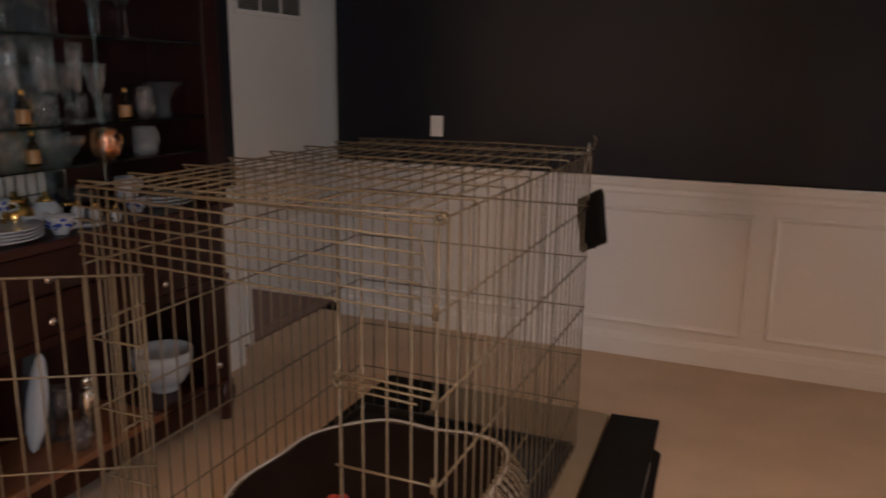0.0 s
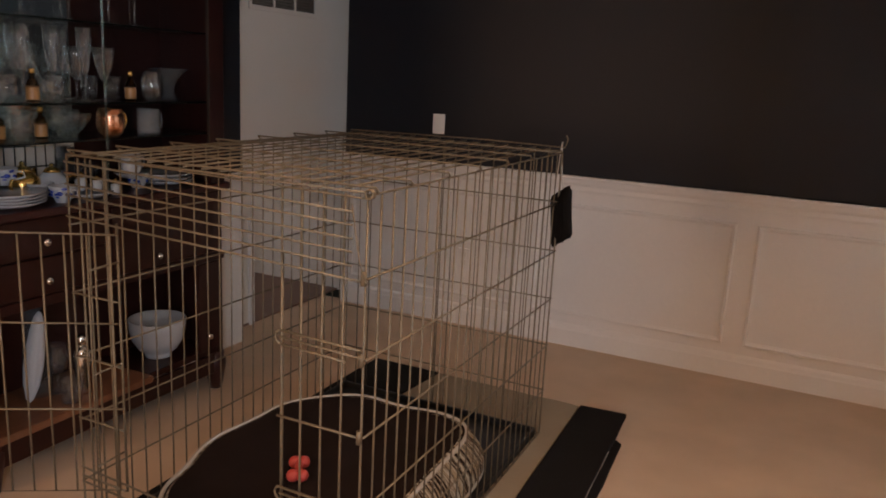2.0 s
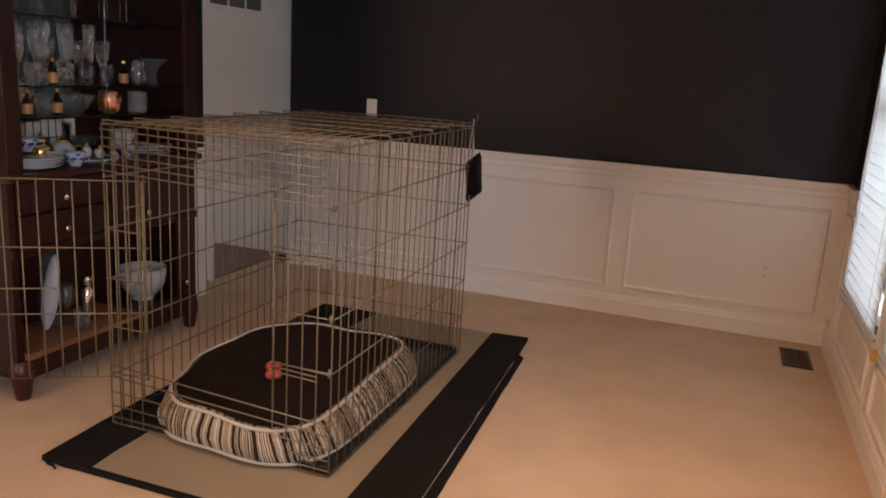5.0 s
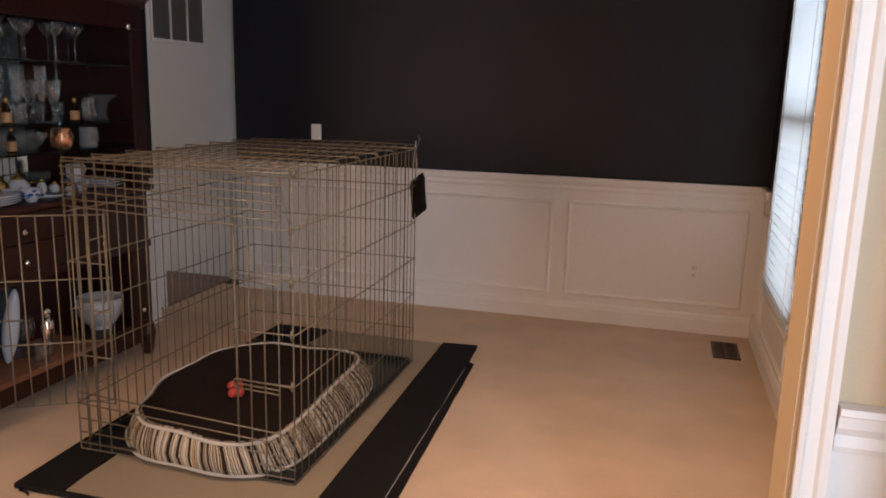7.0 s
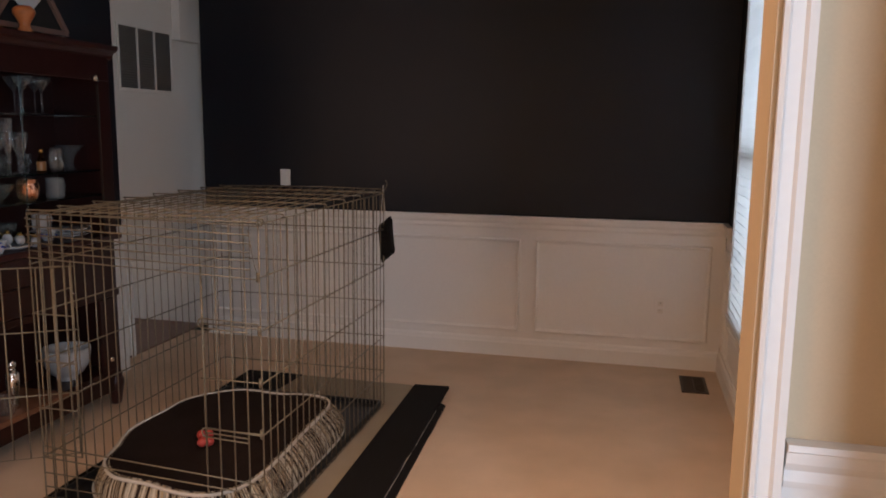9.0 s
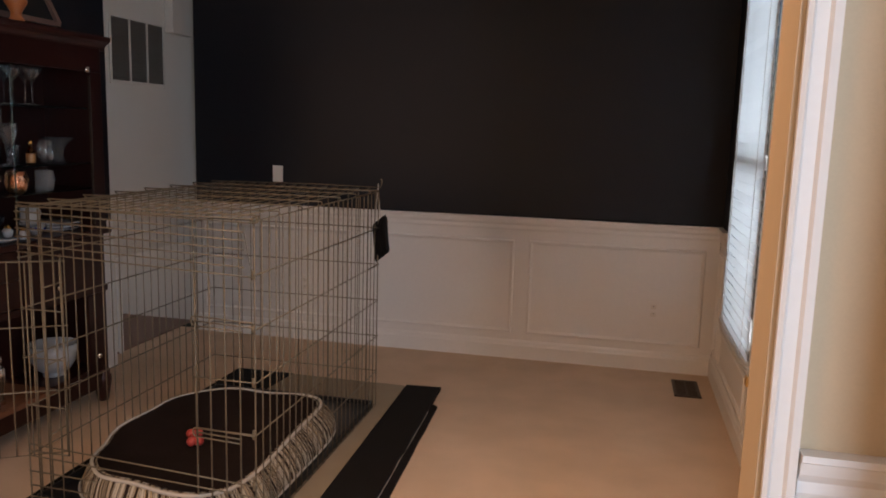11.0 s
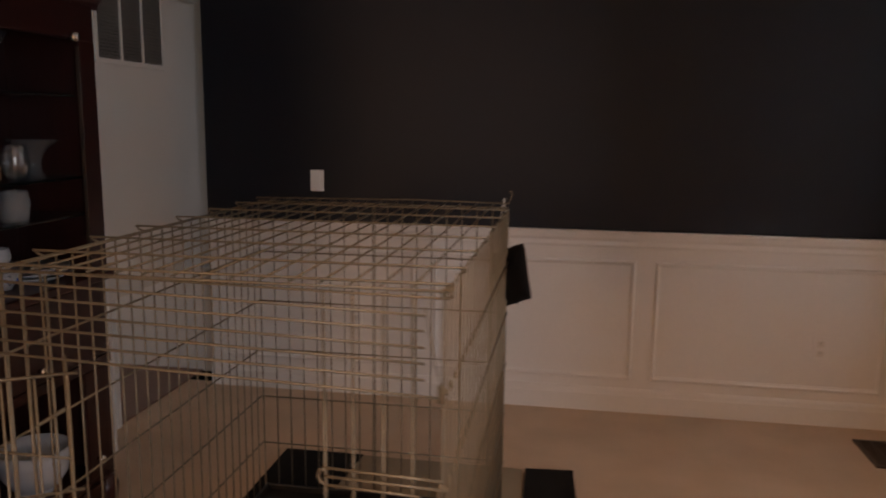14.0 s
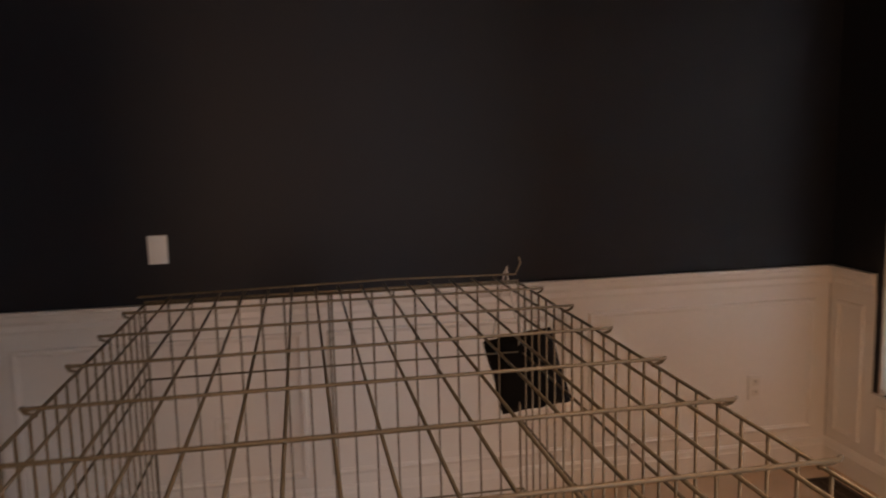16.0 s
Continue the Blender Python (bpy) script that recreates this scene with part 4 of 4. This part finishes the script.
def mug(name, label, mt, at, rz=0.0, r=0.042, h=0.095):
    return vessel(name, label, "mug", [("body", hollow([(r * 0.93, 0), (r, 0.006), (r, h)], 0.003, 26), mt), ("handle", tube(bmesh.new(), [(0, r, h * 0.84), (0, r + 0.020, h * 0.80), (0, r + 0.028, h * 0.5), (0, r + 0.018, h * 0.24), (0, r, h * 0.2)], 0.0045, 8), mt)], at, rz)


mug("glass_mug", "white printed glass mug with a handle", M_cloudy, (-1.46, 2.710, z1))
# counter: cups, plates and gilt pieces
zc = CT + 0.0006


def dish(name, label, at, r, n=1, h=0.010, mt=M_china):
    t = thing(name, label, "plate", at)
    for i in range(n):
        o = part("plate", lathe(bmesh.new(), [(r * 0.55, 0), (r * 0.62, 0.003), (r * 0.75, 0.006), (r, 0.018), (r, 0.021), (r * 0.7, 0.010), (0.002, 0.008)], 36), mt, t, smooth=True)
        o.location = (0, 0, i * h)
    return t


dish("plate_stack", "stack of white china plates on the counter", (-1.47, 2.10, zc), 0.125, 4)
dish("saucer", "white china saucer under the small cups", (-1.44, 2.40, zc), 0.085, 1)
dish("serving_dish", "pale china serving dishes stacked on the counter", (-1.50, 2.82, zc + 0.0), 0.115, 3, 0.014)


def teacup(at, rz, r=0.045, h=0.058, blue=True):
    body = hollow([(r * 0.5, 0), (r * 0.52, 0.006), (r * 0.82, h * 0.45), (r * 0.95, h * 0.8), (r, h)], 0.0028, 26)
    ps = [("bowl", body, M_china), ("handle", tube(bmesh.new(), [(0, -r * 0.9, h * 0.8), (0, -r - 0.016, h * 0.78), (0, -r - 0.020, h * 0.5), (0, -r * 0.78, h * 0.32)], 0.0032, 8), M_china)]
    t = vessel("teacup", "white china teacup with cobalt blue decoration", "teacup", ps, at, rz, group="teacups")
    if blue:
        rnd = random.Random(7)
        bm = bmesh.new()
        for k in range(22):
            a, z = rnd.uniform(0, math.tau), rnd.uniform(0.35, 0.9)
            rr = r * (0.74 + 0.24 * z) + 0.0008
            c = Vector((rr * math.cos(a), rr * math.sin(a), h * z))
            mt4 = Matrix.Translation(c) @ Matrix.Rotation(a, 4, "Z") @ Matrix.Diagonal((0.12, 1, rnd.uniform(0.4, 0.8), 1))
            bmesh.ops.create_uvsphere(bm, u_segments=7, v_segments=5, radius=rnd.uniform(0.006, 0.011), matrix=mt4)
        part("blue_pattern", bm, M_blue, t, "cobalt blue floral pattern", smooth=True)
    return t


cup = teacup((-1.405, 2.268, zc), 100)
set_out(cup, [(-1.50, 2.255, zc, 20), (-1.48, 2.665, zc, 60), (-1.55, 2.16, zc + 0.055, 130)])
mug("china_mug", "white china mug standing on an upturned cup", M_china, (-1.49, 2.640, zc + 0.062), 0, 0.043, 0.070)
dish("saucer", "white china saucer under a mug", (-1.49, 2.640, zc + 0.041), 0.06, 1)


def pot(at, rz, mt, label, s=1.0):
    body = lathe(bmesh.new(), [(0.03 * s, 0), (0.034 * s, 0.004), (0.052 * s, 0.035 * s), (0.050 * s, 0.06 * s), (0.03 * s, 0.082 * s), (0.026 * s, 0.085 * s)], 24)
    lid = lathe(bmesh.new(), [(0.030 * s, 0.0855 * s), (0.022 * s, 0.097 * s), (0.006 * s, 0.104 * s), (0.008 * s, 0.112 * s), (0.003 * s, 0.117 * s)], 20)
    spout = tube(bmesh.new(), [(0, 0.045 * s, 0.03 * s), (0, 0.066 * s, 0.045 * s), (0, 0.078 * s, 0.072 * s), (0, 0.088 * s, 0.082 * s)], 0.0075 * s, 10)
    hand = tube(bmesh.new(), [(0, -0.045 * s, 0.065 * s), (0, -0.075 * s, 0.07 * s), (0, -0.085 * s, 0.045 * s), (0, -0.05 * s, 0.022 * s)], 0.0045 * s, 8)
    return vessel("teapot", label, "teapot", [("body", body, mt), ("lid", lid, M_gold), ("spout", spout, mt), ("handle", hand, M_gold)], at, rz)


pot((-1.56, 2.235, zc + 0.0), 30, M_gold, "gilt metal teapot on the counter", 1.1)
pot((-1.54, 2.335, zc), 150, M_china, "white china teapot with gilt lid", 1.0)
for y, h in ((2.415, 0.05), (2.455, 0.042), (2.49, 0.055), (2.385, 0.06)):
    vessel("figurine_pot", "tiny gilt and white china pot on the saucer", "ornament", [("body", lathe(bmesh.new(), [(0.013, 0), (0.021, 0.012), (0.022, h * 0.55), (0.012, h * 0.8)], 16), M_china), ("lid", lathe(bmesh.new(), [(0.013, h * 0.8 + 0.0006), (0.009, h), (0.003, h * 1.15)], 14), M_gold)], (-1.43 - 0.03 * math.sin(y * 90), y, zc + (0.0215 if 2.36 < y < 2.48 else 0.0)), group="tiny pots")
rk = thing("plate_rack", "black wire rack against a cream board behind the cups", "wire rack", (-1.600, 2.20, zc))
part("board", boxes(((-0.012, -0.20, 0), (-0.006, 0.20, 0.17)), bevel=0.002), M_piping, rk, "cream board")
for i in range(11):
    part("rack_wire", tube(bmesh.new(), [(0, -0.20 + i * 0.04, 0), (0, -0.20 + i * 0.04, 0.19)], 0.0022, 6), M_dark, rk)
for z in (0.03, 0.10, 0.185):
    part("rack_rail", tube(bmesh.new(), [(0.004, -0.20, z), (0.004, 0.20, z)], 0.0025, 6), M_dark, rk)
vessel("footed_glass", "clear footed glass compote on the counter", "glass", [("stem", stem(0.034, 0.04), M_glass), ("bowl", hollow([(0.008, 0.041), (0.05, 0.06), (0.060, 0.10)]), M_glass)], (-1.58, 2.50, zc))

# bottom shelf
zb = 0.2006
rb = hollow([(0.053, 0), (0.055, 0.012), (0.051, 0.016), (0.079, 0.036), (0.104, 0.076), (0.114, 0.122), (0.117, 0.166)], 0.005, 60, lobes=30, depth=0.008)
vessel("serving_bowl", "large white ribbed footed bowl on the bottom shelf", "bowl", [("body", rb, M_china)], (-1.510, 2.772, zb))
pl = thing("platter", "white glazed oval platter standing on its edge on the bottom shelf", "platter", (-1.500, 2.190, zb + 0.176), 30)
bm = lathe(bmesh.new(), [(0.004, -0.174), (0.014, -0.160), (0.029, -0.105), (0.035, -0.040), (0.034, 0.030), (0.026, 0.105), (0.016, 0.155), (0.005, 0.174)], 28, squash=0.7)
bmesh.ops.rotate(bm, matrix=Matrix.Rotation(radians(9), 3, "Y"), verts=bm.verts)
part("dish", bm, M_china, pl, smooth=True)
vessel("glass_pitcher", "tall clear glass pitcher behind the white platter", "pitcher", [("body", hollow([(0.044, 0), (0.050, 0.02), (0.052, 0.13), (0.042, 0.23), (0.036, 0.30), (0.043, 0.345)], 0.003, 26), M_frost), ("handle", tube(bmesh.new(), [(0, 0.040, 0.30), (0, 0.080, 0.28), (0, 0.088, 0.20), (0, 0.050, 0.12)], 0.006, 8), M_glass)], (-1.570, 2.250, zb), 40)
vessel("cocktail_shaker", "polished silver shaker on the bottom shelf", "shaker", [("body", lathe(bmesh.new(), [(0.026, 0), (0.028, 0.01), (0.024, 0.03), (0.030, 0.10), (0.030, 0.16), (0.018, 0.185)], 22), M_silver), ("cap", lathe(bmesh.new(), [(0.019, 0.186), (0.019, 0.215), (0.010, 0.228)], 18), M_silver)], (-1.45, 2.345, zb))
vessel("wine_goblet", "clear wine goblet on the bottom shelf", "glass", [("stem", stem(0.036, 0.065), M_glass), ("bowl", hollow([(0.004, 0.066), (0.034, 0.09), (0.042, 0.13), (0.038, 0.185)], seg=22), M_glass)], (-1.53, 2.30, zb))
mug("glass_mug", "clear glass mug on the bottom shelf", M_glass, (-1.42, 2.270, zb), 30, 0.036, 0.085)

# on top of the cabinet
zt = 1.8985
fr = thing("picture_frame", "dark wooden triangular frame leaning on the cabinet top", "picture frame", (-1.45, 2.64, zt + 0.018))
tri = [(0.0, 0.205, 0.018), (-0.03, 0.02, 0.33), (0.0, -0.26, 0.018)]
bm = bmesh.new()
for a, b in ((0, 1), (1, 2), (2, 0)):
    tube(bm, [tri[a], tri[b]], 0.017, 4)
part("frame", bm, M_hallfloor, fr)
bm = bmesh.new()
bm.faces.new([bm.verts.new((x - 0.004, y, z)) for x, y, z in tri])
r = bmesh.ops.extrude_face_region(bm, geom=bm.faces[:])
bmesh.ops.translate(bm, vec=(-0.006, 0, 0), verts=[e for e in r["geom"] if isinstance(e, bmesh.types.BMVert)])
part("board", bm, M_dark, fr)
for y in (-0.22, 0.165):
    part("peg", boxes(((-0.014, y - 0.012, -0.018), (0.014, y + 0.012, 0.004)), bevel=0.003), M_hallfloor, fr)
vessel("pottery_stand", "orange glazed pottery vase with a waisted foot on the cabinet top", "pottery", [("body", lathe(bmesh.new(), [(0.034, 0), (0.034, 0.008), (0.023, 0.025), (0.022, 0.040), (0.036, 0.065), (0.047, 0.085), (0.046, 0.100), (0.034, 0.112), (0.030, 0.116), (0.026, 0.112), (0.006, 0.080)], 30), M_orange)], (-1.385, 2.500, zt))
nb = slab([(0, 0), (0.11, 0.11), (0, 0.22), (-0.11, 0.11)], 0.0, 0.006)
nap = new("white_card", finish("white_card", nb, M_china))
nap.matrix_world = pose(-1.405, 2.545, zt + 0.082, 84, 0, 82)
tagged(nap, "white square card standing on one corner against the pottery vase", "card")
